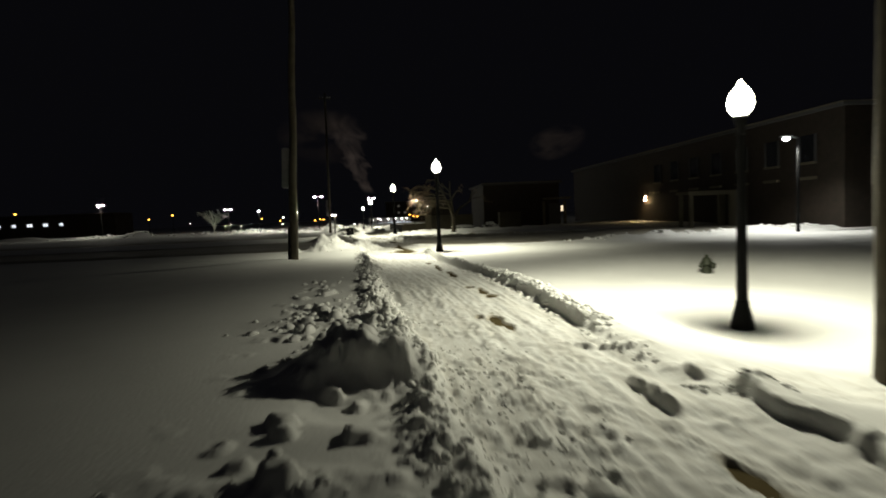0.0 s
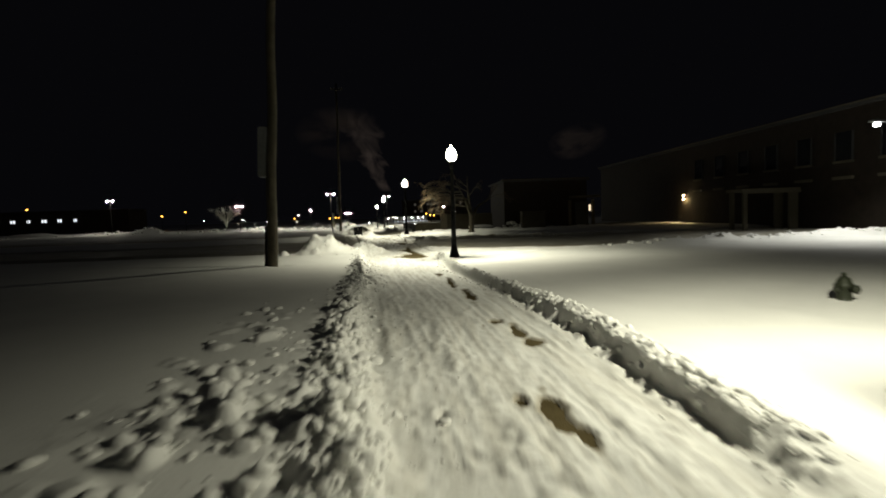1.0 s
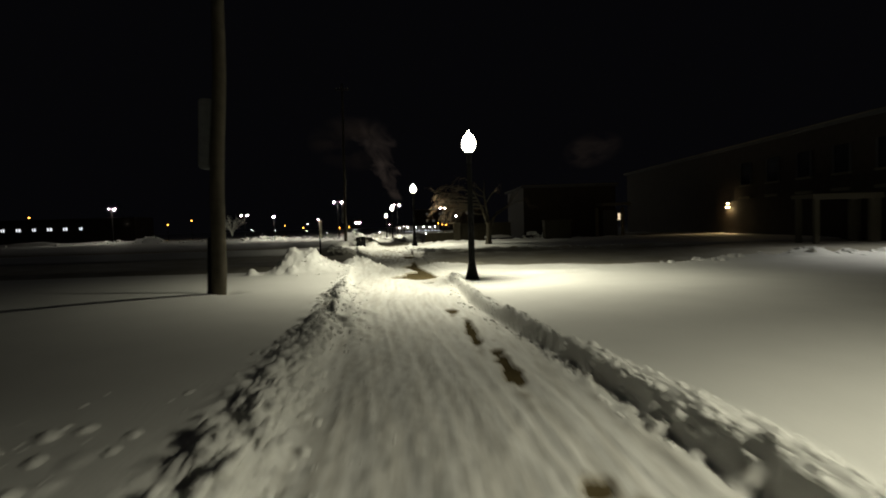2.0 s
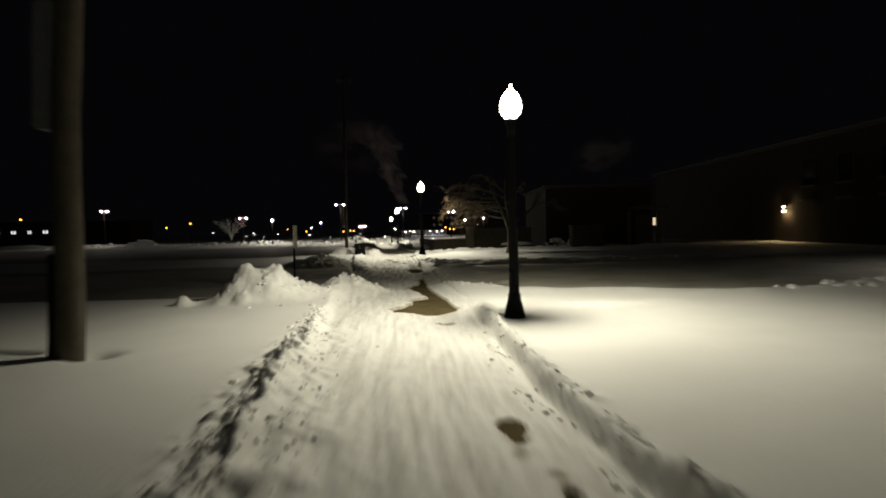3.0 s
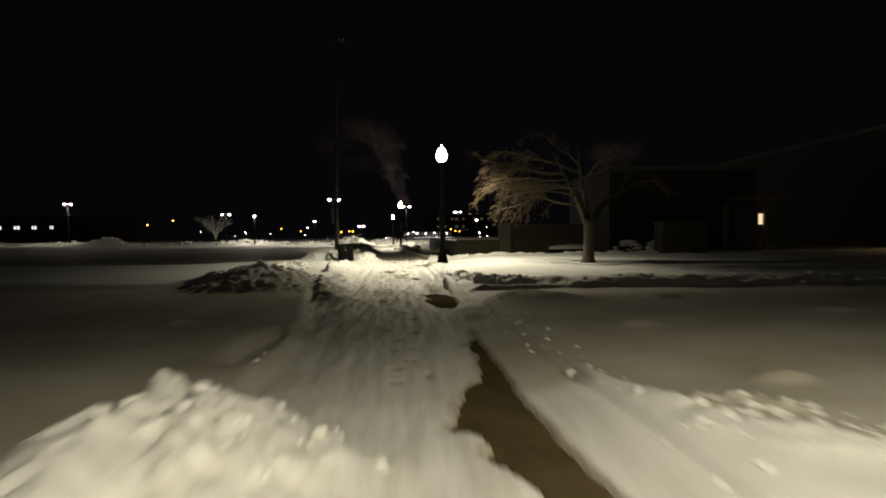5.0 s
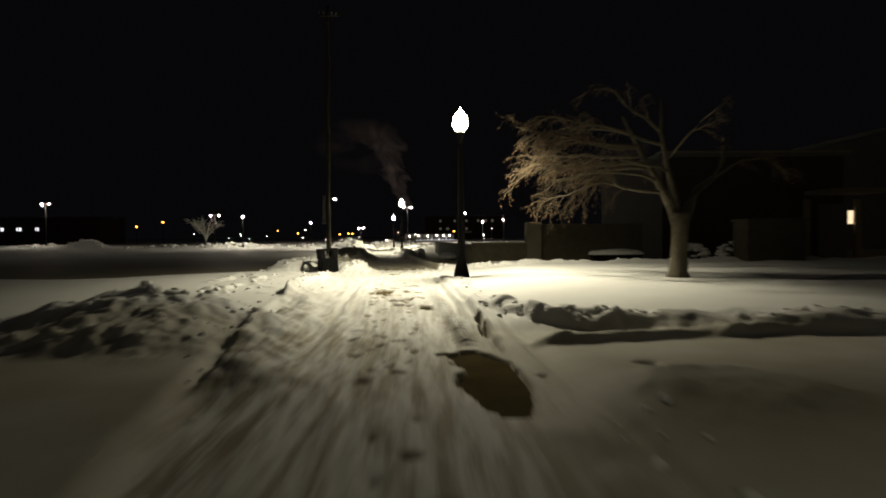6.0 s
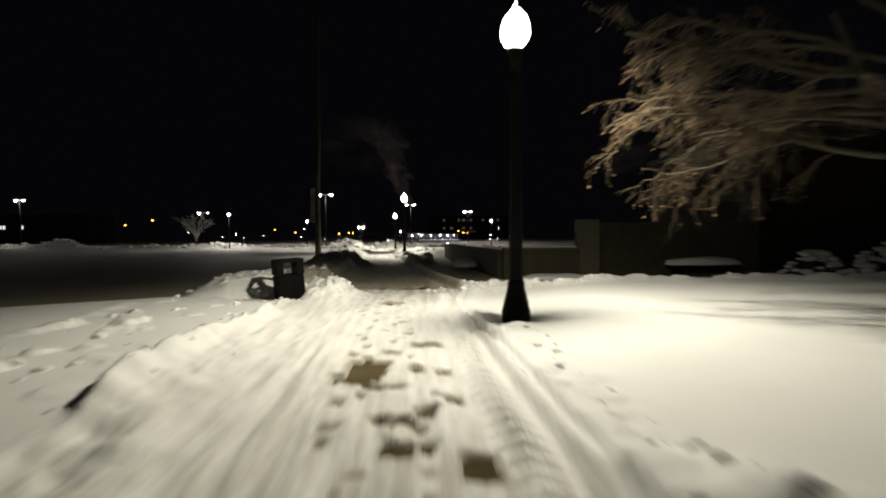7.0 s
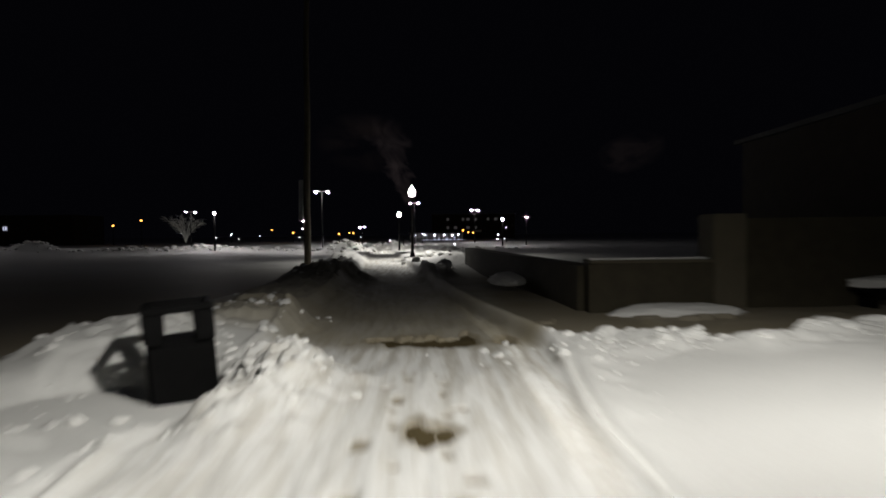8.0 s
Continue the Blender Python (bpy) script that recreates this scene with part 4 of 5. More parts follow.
# ---- low walls beyond the third lamp ----
def low_walls():
    w = tagged(new("garden_wall"), "low dark block wall with a snow-dusted coping", "wall")
    boxes("wall_front", STONE, w, [((2.98, 48.72, 0.4), (2.1, 0.4, 0.84))])
    boxes("wall_side", STONE, w, [((1.42, 55.3, 0.35), (0.4, 13.0, 0.84))]).matrix_basis = Matrix.Translation((1.42, 55.3, 0)) @ Matrix.Rotation(radians(5.2), 4, "Z") @ Matrix.Translation((-1.42, -55.3, 0))
    boxes("coping", PALE, w, [((2.98, 48.72, 0.845), (2.06, 0.5, 0.05))], bevel=0.01)
    boxes("snow_crust", FRESH, w, [((2.98, 48.78, 0.885), (2.0, 0.36, 0.03))], "thin crust of snow on the coping", bevel=0.012)
    p = tagged(new("gate_pier"), "taller pale square pier at the end of the low wall", "pier")
    boxes("shaft", PALE, p, [((4.31, 48.8, 0.8), (0.56, 0.56, 1.66))], bevel=0.02)
    b = tagged(new("screen_wall"), "tall dark block screen wall in the snow", "wall")
    boxes("wall_body", STONE, b, [((6.6, 49.0, 0.75), (4.0, 0.4, 1.62))], bevel=0.01)
    q = tagged(new("brick_pier"), "square brown masonry block standing in snow", "pier")
    boxes("block", STONE, q, [((11.4, 45.3, 0.7), (1.9, 0.9, 1.6))], bevel=0.03)
    boxes("cap", STONE, q, [((11.4, 45.3, 1.55), (2.0, 1.0, 0.1))], bevel=0.02)


low_walls()


def snow_cap(name, c, s, label, category, k):
    """A rounded load of snow with an uneven rim."""
    bm = bmesh.new()
    bmesh.ops.create_icosphere(bm, subdivisions=4, radius=1.0)
    for v in bm.verts:
        n = noise.fractal(v.co * 1.6 + Vector((k, 0, 0)), 1.0, 2.0, 4)
        v.co *= 1 + 0.14 * n
        if v.co.z < -0.25:
            v.co.z = -0.25 + 0.15 * (v.co.z + 0.25)
        v.co = Vector((c[0] + v.co.x * s[0], c[1] + v.co.y * s[1], c[2] + v.co.z * s[2]))
    for f in bm.faces:
        f.smooth = True
    return tagged(part(name, bm, FRESH), label, category)


def buried_bench():
    x, y = 7.5, 48.7
    b = empty("bench", pose(x, y, 0.0, 0, 0, 2), "low dark bench under a rounded load of snow", "bench")
    for k in range(4):
        boxes("slat", BLACK, b, [((0, -0.21 + 0.14 * k, 0.3), (1.95, 0.11, 0.04))], bevel=0.008)
    for lx in (-0.75, 0.75):
        boxes("leg", BLACK, b, [((lx, 0, 0.12), (0.1, 0.44, 0.36))], bevel=0.01)
    snow_cap("snow_load", (x, y, 0.4), (1.12, 0.36, 0.17), "flat rounded load of snow lying on a bench", "snow load", 3)


def snowy_shrub(x, y, w, h, seed):
    """A low shrub with snow lying on its twigs."""
    r = random.Random(seed)
    t = empty("shrub", pose(x, y, -0.05), "low bare shrub half covered in snow by the wall", "shrub")
    bm = bmesh.new()
    clump = bmesh.new()
    for k in range(70):
        a, f = r.uniform(0, 2 * math.pi), r.uniform(0.2, 1.0)
        p = Vector((0.15 * math.cos(a) * w, 0.15 * math.sin(a) * w, 0))
        q = Vector((w * f * math.cos(a), 0.6 * w * f * math.sin(a), h * (1.05 - 0.75 * f * f) * r.uniform(0.75, 1.1)))
        tube(bm, [p, p.lerp(q, 0.6) + Vector((0, 0, 0.1)), q], [0.014, 0.01, 0.005], 4, caps=False)
        if k % 2:
            made = bmesh.ops.create_icosphere(clump, subdivisions=1, radius=r.uniform(0.09, 0.2))["verts"]
            for v in made:
                v.co = Vector((v.co.x * 1.2, v.co.y, v.co.z * 0.45)) * r.uniform(0.85, 1.15) + q
    for f in clump.faces:
        f.smooth = True
    part("stem_work", bm, BARK, t)
    part("snow_clumps", clump, FRESH, t, "white snow caught on the twigs")


buried_bench()
snowy_shrub(10.0, 47.8, 0.8, 0.75, 4)
snowy_shrub(11.6, 47.2, 1.0, 0.9, 9)
snow_cap("snow_block", (1.1, 52.6, 0.2), (0.42, 0.9, 0.2), "rounded block of snow against a low wall", "snow mound", 8)
snow_cap("snow_drift", (3.3, 48.2, 0.02), (1.1, 0.35, 0.16), "low drift of snow along the foot of a wall", "snow mound", 5)


# ---- the bare tree ----
def bent(a, b, sag, r, n=5, jitter=0.06):
    """A wavering line from a to b, sagging in the middle."""
    a, b = Vector(a), Vector(b)
    size = (b - a).length * jitter
    return [a.lerp(b, k / n) + Vector((0, 0, -sag * 4 * (k / n) * (1 - k / n)))
            + (Vector((r.uniform(-1, 1), r.uniform(-1, 1), r.uniform(-1, 1))) * size if 0 < k < n else Vector((0, 0, 0))) for k in range(n + 1)]


def taper(r0, r1, n):
    return [r0 + (r1 - r0) * k / n for k in range(n + 1)]


def spread_tree():
    r = random.Random(23)
    t = empty("tree", pose(5.63, 39.24, 0.2), "bare spreading tree with brown withered leaves in snow", "tree")
    bm = bmesh.new()
    tube(bm, [(0, 0, -0.3), (0, 0, 0.02), (0.01, 0, 0.14), (0.03, 0, 0.6), (0.05, 0, 1.05), (0.06, 0, 1.38)], [0.27, 0.245, 0.195, 0.165, 0.17, 0.185], 16)
    part("trunk", bm, BARK, t)
    # the stems that part above the trunk, and the long limbs that leave them
    stems = [[(-0.02, 0.02, 1.2), (-0.13, 0.14, 1.62), (-0.26, 0.4, 2.1), (-0.4, 0.62, 2.48), (-0.62, 0.7, 2.95), (-0.95, 0.7, 3.6)],
             [(0.14, 0.02, 1.2), (0.36, 0.2, 1.6), (0.62, 0.45, 1.9), (1.2, 0.9, 2.2), (1.5, 1.1, 2.5), (1.8, 1.2, 3.3)],
             [(0.04, 0.06, 1.25), (0.0, 0.2, 1.8), (-0.1, 0.35, 2.5), (-0.15, 0.5, 3.2), (-0.1, 0.6, 4.0)]]
    for k, pts in enumerate(stems):
        bm = bmesh.new()
        tube(bm, pts, taper((0.125, 0.125, 0.09)[k], 0.03, len(pts) - 1), 10)
        part("stem", bm, BARK, t)
    limbs = [((-0.38, 0.6, 2.42), (-2.9, 1.25, 2.62), 0.08, 0.056), ((-0.4, 0.62, 2.5), (-3.15, 1.05, 2.3), -0.1, 0.048), ((-0.5, 0.66, 2.7), (-2.8, 1.9, 2.85), 0.0, 0.046),
             ((-0.6, 0.7, 2.9), (-3.35, 0.8, 3.4), 0.05, 0.046), ((-0.6, 0.7, 2.95), (-2.9, 0.4, 3.0), -0.05, 0.04), ((-0.8, 0.7, 3.2), (-2.6, 1.3, 3.7), -0.05, 0.036),
             ((-0.2, 0.28, 1.85), (-2.55, 1.5, 1.8), -0.25, 0.045), ((-0.25, 0.38, 2.1), (-2.6, 0.5, 2.15), -0.2, 0.04), ((-0.1, 0.3, 2.3), (-1.9, -0.6, 2.5), -0.1, 0.036),
             ((-0.12, 0.4, 2.9), (-1.9, 1.9, 3.6), -0.1, 0.04), ((-0.15, 0.5, 3.2), (-1.4, 0.4, 4.2), 0.05, 0.034), ((1.2, 0.9, 2.2), (2.7, 1.0, 2.7), -0.15, 0.04), ((1.5, 1.1, 2.5), (2.3, 2.0, 3.3), -0.1, 0.034),
             ((-0.05, 0.4, 2.6), (0.7, -0.5, 3.6), -0.1, 0.034)]
    twigs, leaves = bmesh.new(), bmesh.new()

    def along(pts, f):
        k = min(int(f * (len(pts) - 1)), len(pts) - 2)
        return pts[k].lerp(pts[k + 1], f * (len(pts) - 1) - k), (pts[k + 1] - pts[k]).normalized()

    def aside(d, out):
        w = Vector((r.uniform(-1, 1), r.uniform(-1, 1), r.uniform(-0.8, 0.6)))
        w = (w - d * w.dot(d)).normalized()
        return (d * 1.0 + w * out).normalized()

    def spray(q, d, length, rad, level):
        """A side branch that bears finer ones and bends over at its tip."""
        end = q + d * length + Vector((0, 0, -0.16 * length))
        n = 4 if level < 2 else 3
        pts = bent(q, end, -0.1 * length, r, n, 0.06)
        tube(twigs, pts, taper(rad, max(rad * 0.35, 0.0022), n), 5 if level == 0 else 3, caps=False)
        if level >= 2:
            if r.random() < 0.55:
                u = Vector((r.uniform(-1, 1), r.uniform(-1, 1), r.uniform(-1.2, 0.4))).normalized()
                v = u.orthogonal().normalized()
                a, w = r.uniform(0.03, 0.06), r.uniform(0.008, 0.016)
                leaves.faces.new([leaves.verts.new(p) for p in (end, end + u * a * 0.5 + v * w, end + u * a, end + u * a * 0.5 - v * w)])
            return
        for _ in range((6, 5)[level]):
            p, e = along(pts, r.uniform(0.15, 1.0))
            spray(p, aside(e, r.uniform(0.35, 0.85)), length * r.uniform(0.32, 0.65), rad * 0.42, level + 1)

    for a, b, sag, rad in limbs:
        pts = bent(a, b, sag, r, 6, 0.03)
        bm = bmesh.new()
        tube(bm, pts, taper(rad, 0.012, 6), 8)
        part("limb", bm, BARK, t)
        size = (Vector(b) - Vector(a)).length
        count = int((5.2 if b[0] < -2.5 else 2.6) * size)
        for k in range(count):
            f = 0.25 + 0.75 * (k + r.random()) / count
            p, e = along(pts, min(f, 0.999))
            spray(p, aside(e, r.uniform(0.4, 0.9)), r.uniform(0.35, 0.8) * (1.15 - 0.3 * f), 0.011, 0)
    part("twig_work", twigs, TWIG, t, "fine drooping brown twigs")
    part("foliage", leaves, DRYLEAF, t, "few withered brown leaves at the twig ends")


spread_tree()


def frosted_tree():
    """Many stems that fan out from one foot, white with frost."""
    r = random.Random(8)
    t = empty("tree", pose(-39.3, 126.0, 0.4), "small many-stemmed bare tree white with frost, far off", "tree")
    for k in range(9):
        a = 2 * math.pi * k / 9 + r.uniform(-0.2, 0.2)
        out, up = r.uniform(1.0, 2.9), r.uniform(3.2, 4.2)
        bm = bmesh.new()
        pts = [Vector((out * f ** 1.5 * math.cos(a), out * f ** 1.5 * math.sin(a), up * f ** 0.85)) for f in (0, 0.2, 0.4, 0.6, 0.8, 1.0)]
        tube(bm, pts, taper(0.10, 0.03, 5), 6)
        for j in range(17):
            f = r.uniform(0.35, 1.0)
            i = min(int(f * 5), 4)
            p = pts[i].lerp(pts[i + 1], f * 5 - i)
            d = Vector((math.cos(a) + r.uniform(-0.9, 0.9), math.sin(a) + r.uniform(-0.9, 0.9), r.uniform(0.0, 1.1))).normalized()
            q = p + d * r.uniform(0.5, 1.1)
            tube(bm, [p, p.lerp(q, 0.5) + Vector((0, 0, 0.08)), q], [0.026, 0.02, 0.012], 3, caps=False)
            for _ in range(2):
                e = q + Vector((r.uniform(-0.5, 0.5), r.uniform(-0.5, 0.5), r.uniform(-0.25, 0.4)))
                tube(bm, [p.lerp(q, 0.6), e], [0.016, 0.009], 3, caps=False)
        part("stem", bm, FROST, t)


FROST = mat("frosted_twig", (0.70, 0.71, 0.64), 0.8, vary=0.2, scale=10)
frosted_tree()

# ---- lamps of the car park and the far streets ----
def far_lamp(name, x, y, z, material, heads, label, r=0.16, zbase=-0.3):
    lamp = empty(name, pose(x, y, zbase), label, "street lamp", "far lamps")
    h = z - zbase
    bm = bmesh.new()
    tube(bm, [(0, 0, -0.5), (0, 0, h * 0.6), (0, 0, h + 0.1)], [0.09, 0.07, 0.05], 8)
    part("post", bm, BLACK, lamp)
    for dx in heads:
        if dx:
            bm = bmesh.new()
            tube(bm, [(0, 0, h + 0.05), (dx * 0.5, 0, h + 0.12), (dx, 0, h + 0.1)], 0.035, 6)
            part("arm", bm, GREY, lamp)
        bm = bmesh.new()
        bmesh.ops.create_icosphere(bm, subdivisions=2, radius=r * (0.8 if y < 60 else 0.34 if material == FARW else 0.6))
        bmesh.ops.scale(bm, vec=(1.25, 1, 0.7 if dx else 1.0), verts=bm.verts)
        bmesh.ops.translate(bm, vec=(dx, 0, h), verts=bm.verts)
        part("light", bm, material, lamp)
        if dx:
            bm = bmesh.new()
            box(bm, (dx, 0, h + 0.14), (0.5, 0.3, 0.08), 0.02)
            part("housing", bm, GREY, lamp)
    return lamp


TWIN = "tall twin-headed car park lamp, lit white"
far_lamp("car_park_lamp", -54.0, 106.8, 6.1, FARW, (-0.5, 0.5), TWIN)
far_lamp("car_park_lamp", -11.8, 95.0, 5.7, FARW, (-0.62, 0.62), TWIN, 0.19)
far_lamp("car_park_lamp", -31.5, 110.0, 4.45, FARW, (-0.6, 0.6), TWIN, 0.16)
far_lamp("car_park_lamp", -3.5, 125.0, 6.2, FARW, (-0.6, 0.6), TWIN, 0.2)
far_lamp("car_park_lamp", 7.0, 140.0, 5.7, FARW, (-0.6, 0.6), TWIN, 0.2)
far_lamp("car_park_lamp", -14.9, 150.0, 2.95, FARW, (-0.5, 0.5), TWIN, 0.18, -1.5)
far_lamp("globe_lamp", -21.2, 91.5, 3.55, FARW, (0,), "dark post with a white globe light, far off", 0.22)
far_lamp("globe_lamp", 8.3, 110.0, 3.2, FARW, (0,), "dark post with a white globe light, far off", 0.2)
far_lamp("globe_lamp", 12.2, 115.0, 3.55, FARW, (0,), "dark post with a white globe light, far off", 0.14)
far_lamp("globe_lamp", -20.05, 122.5, 3.55, FARW, (0,), "dark post with a white globe light, far off", 0.2)
far_lamp("globe_lamp", -5.0, 120.0, 1.8, FARW, (0,), "dark post with a white globe light, far off", 0.14, -1.0)
area = far_lamp("area_lamp", 20.6, 21.7, 4.5, AREAW, (-0.62,), "slim lamp post with one lit arm near the building", 0.13, 0.0)
bulb = bpy.data.lights.new("area_bulb", "SPOT")
bulb.energy, bulb.color = 620.0, (1.0, 0.97, 0.86)
bulb.spot_size, bulb.spot_blend, bulb.shadow_soft_size = radians(145), 0.5, 0.1
bulb_ob = new("area_bulb", bulb)
bulb_ob.location = (-0.62, 0, 4.35)
bulb_ob.parent = area
for x, y, z, r in [(-38.7, 170, 2.8, 0.22), (-31.2, 160, 2.0, 0.28), (-21.2, 160, 1.7, 0.28), (-23.5, 190, 2.0, 0.3), (-22.4, 190, 1.9, 0.3), (-0.5, 200, 1.0, 0.25), (7.1, 180, 2.3, 0.3), (8.4, 180, 1.8, 0.3), (9.6, 180, 1.7, 0.3),
                   (-61.1, 144.4, 3.63, 0.28), (-53.5, 140, 4.4, 0.28), (-77.6, 120, 5.5, 0.28)]:
    far_lamp("orange_lamp", x, y, z, FARO, (0,), "distant orange street light on a dark post", r, -2.0)

for x, y, z, r in [(-60.0, 170, 2.2, 0.14), (-50.0, 175, 2.0, 0.13), (-46.5, 165, 1.6, 0.12), (-35.0, 185, 3.2, 0.2), (-41.0, 168, 1.4, 0.12), (-33.5, 175, 1.0, 0.14), (12.5, 150, 1.2, 0.16), (13.5, 160, 0.2, 0.16), (2.5, 120, -0.1, 0.14), (-9.3, 150, 0.2, 0.16), (-44.0, 150, 1.1, 0.1), (-40.2, 152, 0.9, 0.09), (-26.5, 170, 0.4, 0.1), (-18.5, 175, 0.9, 0.1), (-2.6, 140, 1.5, 0.13), (11.2, 175, -0.6, 0.16), (16.5, 170, 0.3, 0.12), (14.2, 150, 2.6, 0.09)]:
    far_lamp("distant_lamp", x, y, z, FARS, (0,), "tiny distant white street light on a dark post", r, -2.0)

# ---- buildings ----
def window(parent, x, y, z, w, h, facing, glass, frame_mat=PALE):
    """A window with frame, sill and pane; facing is 'x' or 'y'."""
    def bx(c, s, m, n, p):
        cc = (x + (c[1] if facing == "x" else c[0]), y + (c[0] if facing == "x" else c[1]), z + c[2])
        ss = (s[1], s[0], s[2]) if facing == "x" else s
        return boxes(n, m, p, [(cc, ss)])
    pane = bx((0, -0.01, 0), (w, 0.04, h), glass, "pane", parent)
    bx((0, -0.06, -h / 2 - 0.06), (w + 0.2, 0.16, 0.12), frame_mat, "sill", pane)
    bx((-w / 2 - 0.03, -0.04, 0), (0.06, 0.08, h), ROOFM, "frame", pane)
    bx((w / 2 + 0.03, -0.04, 0), (0.06, 0.08, h), ROOFM, "frame", pane)
    return pane


hall = tagged(new("school_building"), "long dark brick building with snow along the roof edge", "building")
boxes("wall", BRICK, hall, [((39.2, 44.0, 3.0), (30.0, 42.0, 6.6))])
boxes("roof", ROOFM, hall, [((39.2, 44.0, 6.38), (30.5, 42.5, 0.16))])
boxes("coping", PALE, hall, [((24.3, 44.0, 6.49), (0.9, 42.5, 0.07)), ((39.6, 23.1, 6.49), (29.6, 0.8, 0.07))], bevel=0.05)
for k in range(7):
    window(hall, 24.2, 25.5 + 2.9 * k, 4.4, 1.1, 1.5, "x", DARKGL)
for k in range(7):
    boxes("window_ledge", PALE, hall, [((24.12, 25.5 + 2.9 * k, 2.75), (0.16, 1.3, 0.16))])
for k in range(5):
    window(hall, 26.5 + 3.2 * k, 23.0, 4.4, 1.2, 1.5, "y", DARKGL)
boxes("light_box", BLACK, hall, [((24.12, 45.0, 2.55), (0.16, 0.22, 0.16))])
lamp_body = boxes("wall_lamp", BLACK, hall, [((24.02, 45.0, 2.3), (0.2, 0.2, 0.26))], bevel=0.03)
boxes("lens", WARM, lamp_body, [((24.02, 45.0, 2.16), (0.15, 0.15, 0.02)), ((24.02, 45.0, 2.44), (0.1, 0.1, 0.02))])
porch = tagged(new("entrance_porch"), "dull pale painted porch with posts against the brick wall", "porch")
boxes("porch_roof", PALE, porch, [((22.0, 31.8, 2.32), (3.5, 1.6, 0.18))])
boxes("roof_board", PALE, porch, [((22.0, 30.98, 2.2), (3.5, 0.06, 0.14))])
for px in (20.5, 23.4):
    for py_ in (31.15, 32.4):
        boxes("porch_post", PALE, porch, [((px, py_, 1.1), (0.22 if px < 22 else 0.5, 0.2, 2.26))])
annex = tagged(new("brick_annex"), "low dark brick building with a flat snowy roof", "building")
boxes("wall", BRICK, annex, [((13.7, 54.0, 2.1), (7.6, 8.0, 4.4))])
boxes("roof", ROOFM, annex, [((13.7, 54.0, 4.36), (8.0, 8.4, 0.14))])
boxes("coping", PALE, annex, [((13.7, 50.0, 4.46), (8.0, 0.6, 0.08))], bevel=0.03)
for px in (15.9, 18.05):
    boxes("entry_frame", PALE, annex, [((px, 49.95, 1.3), (0.25, 0.14, 2.4))])
boxes("door_lamp", glow("door_glow", (1.0, 0.78, 0.5), 0.7), annex, [((17.75, 49.93, 1.75), (0.16, 0.1, 0.55))])
boxes("canopy", PALE, annex, [((17.0, 49.2, 2.75), (2.4, 1.5, 0.18))])
boxes("door_leaf", ROOFM, annex, [((17.0, 49.95, 1.15), (1.2, 0.1, 2.3))])

# far buildings
DIMW = glow("dim_window", (1.0, 0.9, 0.72), 0.03)
store = tagged(new("glazed_hall"), "distant low glass-fronted hall lit white inside", "building")
boxes("roof", ROOFM, store, [((0.4, 192.5, 1.75), (15.5, 8, 0.35))])
boxes("back_wall", WHITE, store, [((0.4, 196, -0.6), (15.0, 0.3, 4.4))])
rng = random.Random(31)
for k in range(14):
    boxes("pane", ROOMW, store, [((-6.6 + 1.08 * k, 190.0, -1.2 + rng.uniform(-0.3, 0.3)), (rng.uniform(0.35, 0.8), 0.1, rng.uniform(1.6, 3.4)))])
    boxes("mullion", BLACK, store, [((-7.14 + 1.08 * k, 189.9, -0.6), (0.16, 0.2, 4.4))])
boxes("transom", BLACK, store, [((0.4, 189.86, 0.2), (15.2, 0.16, 0.16))])
for k, (x, z) in enumerate(((-5.6, 1.1), (-2.9, 1.2), (-0.2, 1.1), (2.4, 1.25), (4.6, 1.1), (6.3, 1.2))):
    boxes("ceiling_lamp", FARS, store, [((x, 189.8, z), (0.35, 0.1, 0.3))], bevel=0.04)
far = tagged(new("office_block"), "distant dark building with a row of lit windows", "building")
boxes("wall", BRICK, far, [((-90, 155, 2.5), (36, 10, 7))])
for k, w in enumerate((0.9, 1.1, 0.8, 1.2, 1.0, 0.7)):
    pane = boxes("pane", ROOMW, far, [((-105 + 3.9 * k, 149.9, 3.4), (w, 0.1, 0.75))])
    boxes("glazing_bar", BLACK, pane, [((-105 + 3.9 * k, 149.8, 3.4), (0.14, 0.06, 0.85))])
blk = tagged(new("apartment_block"), "distant dark block with two rows of dim windows", "building")
boxes("wall", BRICK, blk, [((12, 216, 3.0), (26, 10, 9))])
boxes("roof", ROOFM, blk, [((12, 216, 7.6), (26.6, 10.6, 0.3))])
for row, z in enumerate((6.0, 3.4)):
    for k in range(9):
        if (k * 5 + row * 3) % 4 != 1 and (row == 0 or k < 5):
            boxes("pane", DIMW, blk, [((4.0 + 2.1 * k + 0.3 * (k % 3), 210.9, z), (0.7 + 0.3 * (k % 2), 0.1, 0.8))])
boxes("sign_board", SIGNW, blk, [((13.0, 209.0, 2.3), (2.6, 0.2, 0.6))])


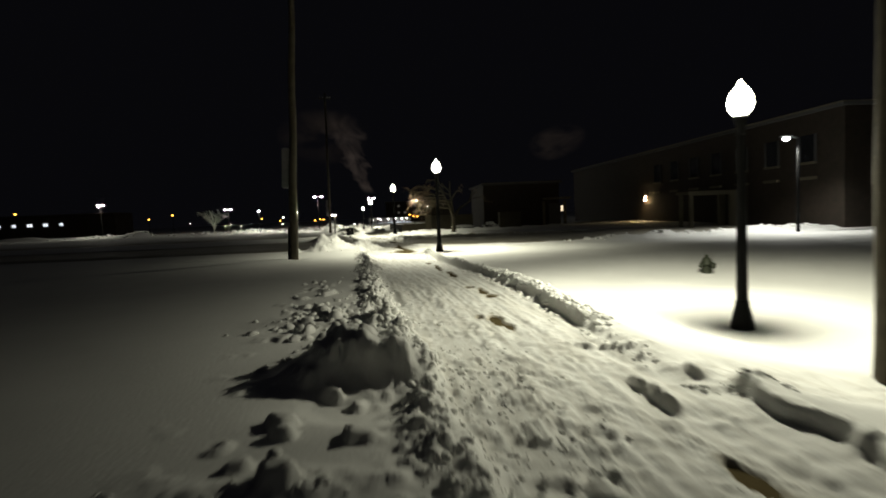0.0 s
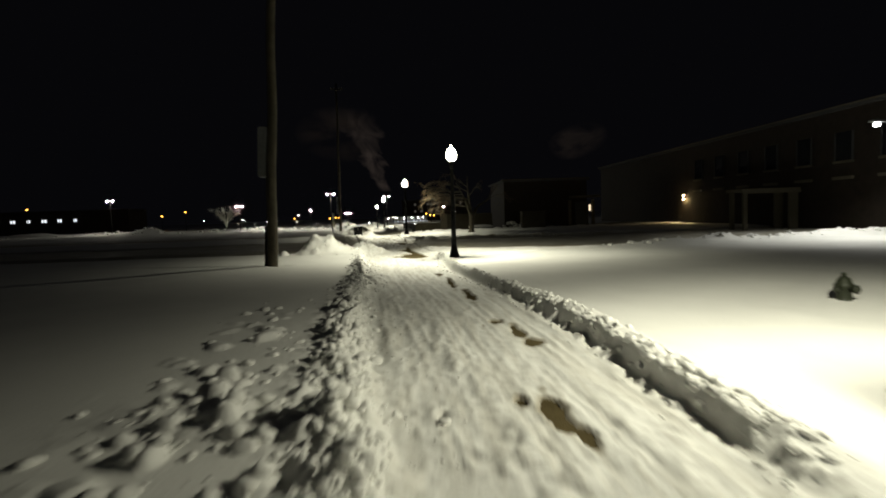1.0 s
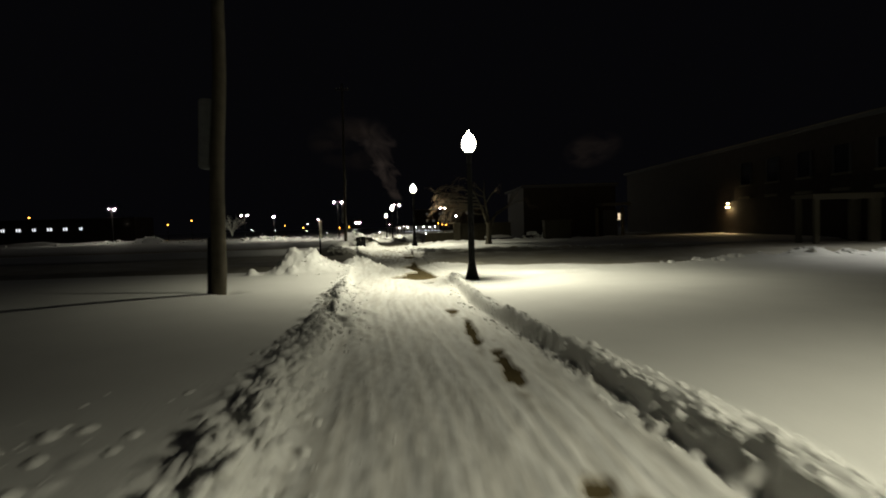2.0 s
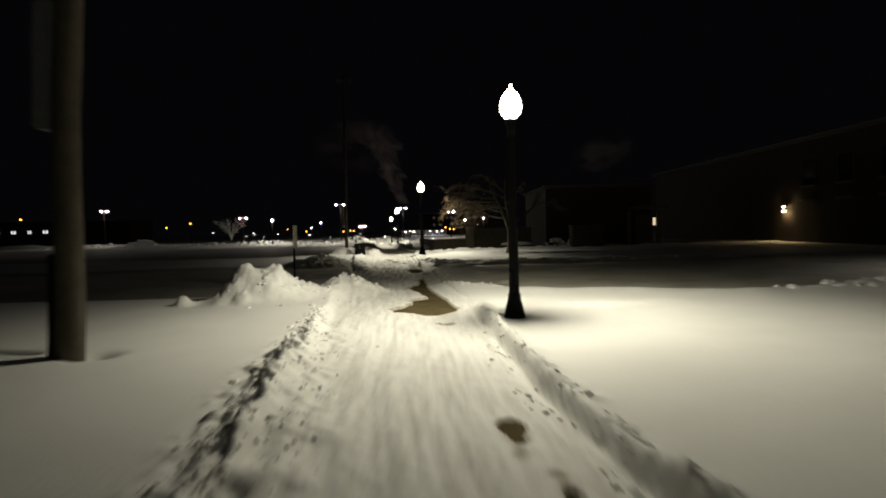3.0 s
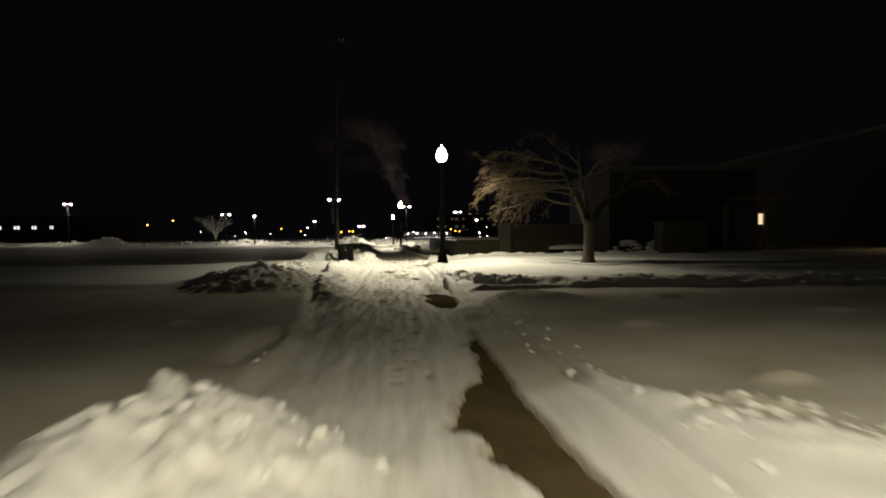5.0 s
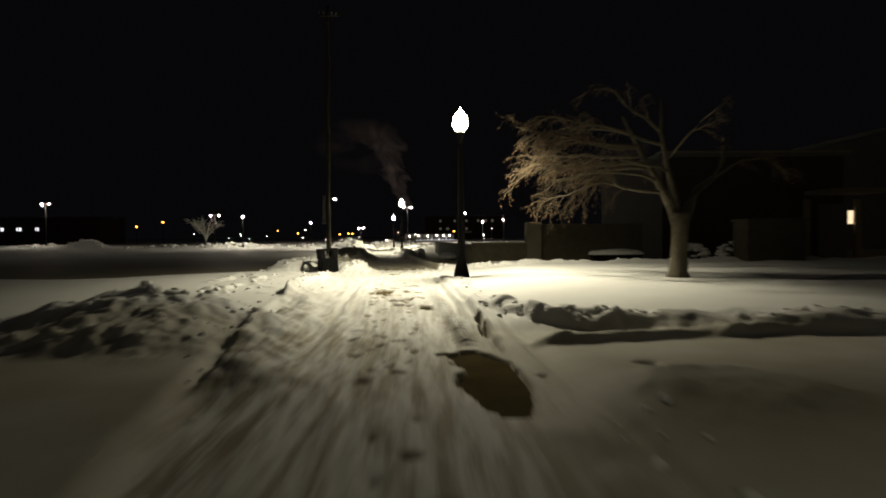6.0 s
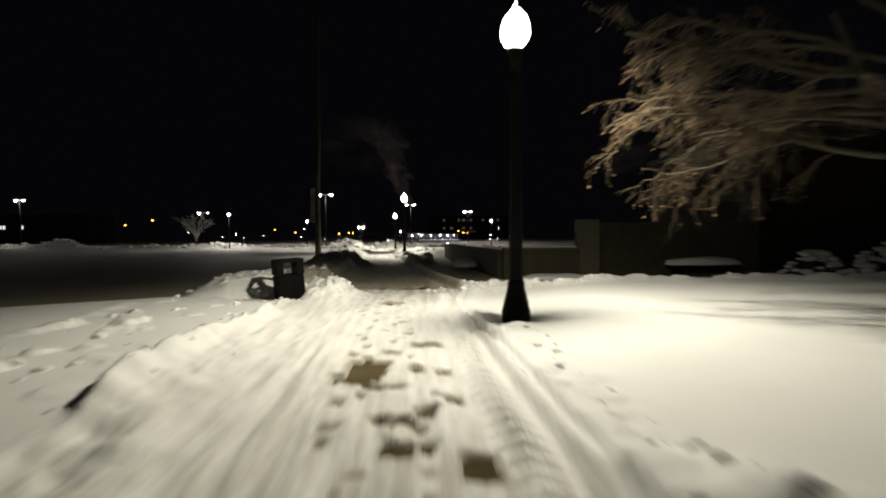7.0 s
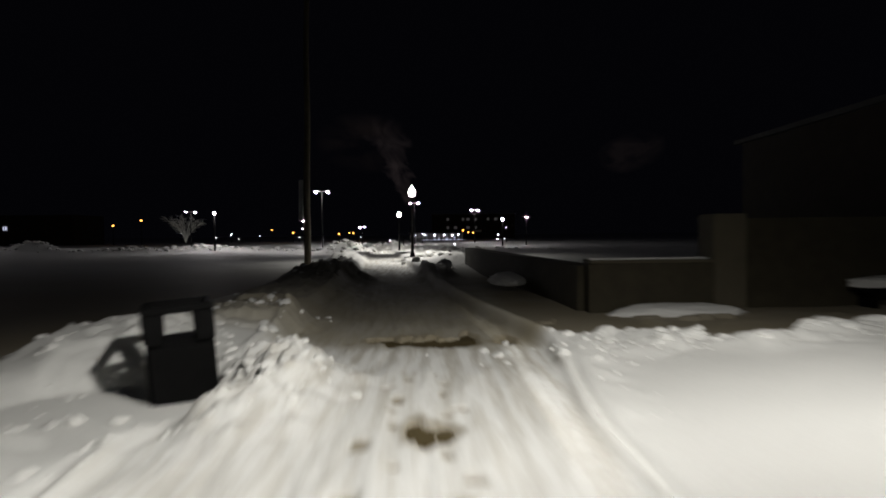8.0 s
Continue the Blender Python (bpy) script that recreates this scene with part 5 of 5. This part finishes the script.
# ---- steam far behind, thin and dim: sheets with their lit look put in ----
def steam(name, c, w, h, lean, dim, k, rising=False):
    m = bpy.data.materials.new("steam")
    m.use_nodes = True
    nt = m.node_tree
    nt.nodes.remove(nt.nodes["Principled BSDF"])
    L = nt.links.new
    tc = nt.nodes.new("ShaderNodeTexCoord")
    sx = nt.nodes.new("ShaderNodeSeparateXYZ")
    L(tc.outputs["UV"], sx.inputs[0])
    n = nt.nodes.new("ShaderNodeTexNoise")
    n.inputs["Scale"].default_value, n.inputs["Detail"].default_value, n.inputs["Distortion"].default_value = (3.6 if rising else 2.2), 6, (0.7 if rising else 0.3)
    mp = nt.nodes.new("ShaderNodeMapping")
    mp.inputs["Location"].default_value = (k, k * 2, 0)
    L(tc.outputs["UV"], mp.inputs[0])
    L(mp.outputs[0], n.inputs["Vector"])

    def op(kind, a, b):
        q = nt.nodes.new("ShaderNodeMath")
        q.operation = kind
        for i, v in enumerate((a, b)):
            if isinstance(v, (int, float)):
                q.inputs[i].default_value = v
            else:
                L(v, q.inputs[i])
        return q.outputs[0]
    u = op("SUBTRACT", sx.outputs[0], 0.5)
    v = op("SUBTRACT", sx.outputs[1], 0.5)
    rad = op("ADD", op("MULTIPLY", op("MULTIPLY", u, u), 4.0), op("MULTIPLY", op("MULTIPLY", v, v), 4.0))
    fall = op("SUBTRACT", 1.0, rad)
    dens = op("MULTIPLY", op("SUBTRACT", n.outputs[0], 0.34), 3.2)
    clamp = nt.nodes.new("ShaderNodeClamp")
    L(op("MULTIPLY", dens, fall), clamp.inputs[0])
    amount = clamp.outputs[0]
    if rising:
        # a plume, narrow where it leaves the stack, that billows and thins on its way up
        up = sx.outputs[1]
        side = op("DIVIDE", u, op("ADD", op("MULTIPLY", up, 0.34), 0.09))
        puffs = op("MULTIPLY", op("SUBTRACT", n.outputs[0], 0.5), 4.5)
        L(op("ADD", op("SUBTRACT", 0.6, op("MULTIPLY", side, side)), puffs), clamp.inputs[0])
        thin = op("MINIMUM", op("MULTIPLY", op("SUBTRACT", 1.0, up), 1.1), op("MULTIPLY", up, 10.0))
        brim = op("MINIMUM", op("MULTIPLY", op("SUBTRACT", 1.0, op("MULTIPLY", op("MULTIPLY", u, u), 4.0)), 2.0), 1.0)
        amount = op("MULTIPLY", op("MULTIPLY", clamp.outputs[0], thin), brim)
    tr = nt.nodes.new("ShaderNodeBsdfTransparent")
    # emission in place of the lamplight that real steam would catch
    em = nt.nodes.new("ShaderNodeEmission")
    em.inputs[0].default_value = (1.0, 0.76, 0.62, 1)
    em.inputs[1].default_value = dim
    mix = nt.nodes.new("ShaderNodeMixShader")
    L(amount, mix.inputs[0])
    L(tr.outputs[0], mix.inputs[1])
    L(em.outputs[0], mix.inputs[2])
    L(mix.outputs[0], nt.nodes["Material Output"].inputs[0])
    bm = bmesh.new()
    uv = bm.loops.layers.uv.new("UVMap")
    n_ = 8
    for i in range(n_):
        for j in range(n_):
            vs = []
            for a, b in ((i, j), (i + 1, j), (i + 1, j + 1), (i, j + 1)):
                uu, vv = a / n_, b / n_
                vs.append((uu, vv, bm.verts.new((c[0] + (uu - 0.5) * w + lean * (vv - 0.5), c[1] + 6 * math.sin(3 * uu + 2 * vv), c[2] + (vv - 0.5) * h))))
            f = bm.faces.new([q[2] for q in vs])
            for lo, q in zip(f.loops, vs):
                lo[uv].uv = (q[0], q[1])
    bmesh.ops.remove_doubles(bm, verts=bm.verts, dist=0.001)
    return tagged(part(name, bm, m), "thin steam sheet in the night sky with a dim reddish glow put in", "steam", kind="structure")


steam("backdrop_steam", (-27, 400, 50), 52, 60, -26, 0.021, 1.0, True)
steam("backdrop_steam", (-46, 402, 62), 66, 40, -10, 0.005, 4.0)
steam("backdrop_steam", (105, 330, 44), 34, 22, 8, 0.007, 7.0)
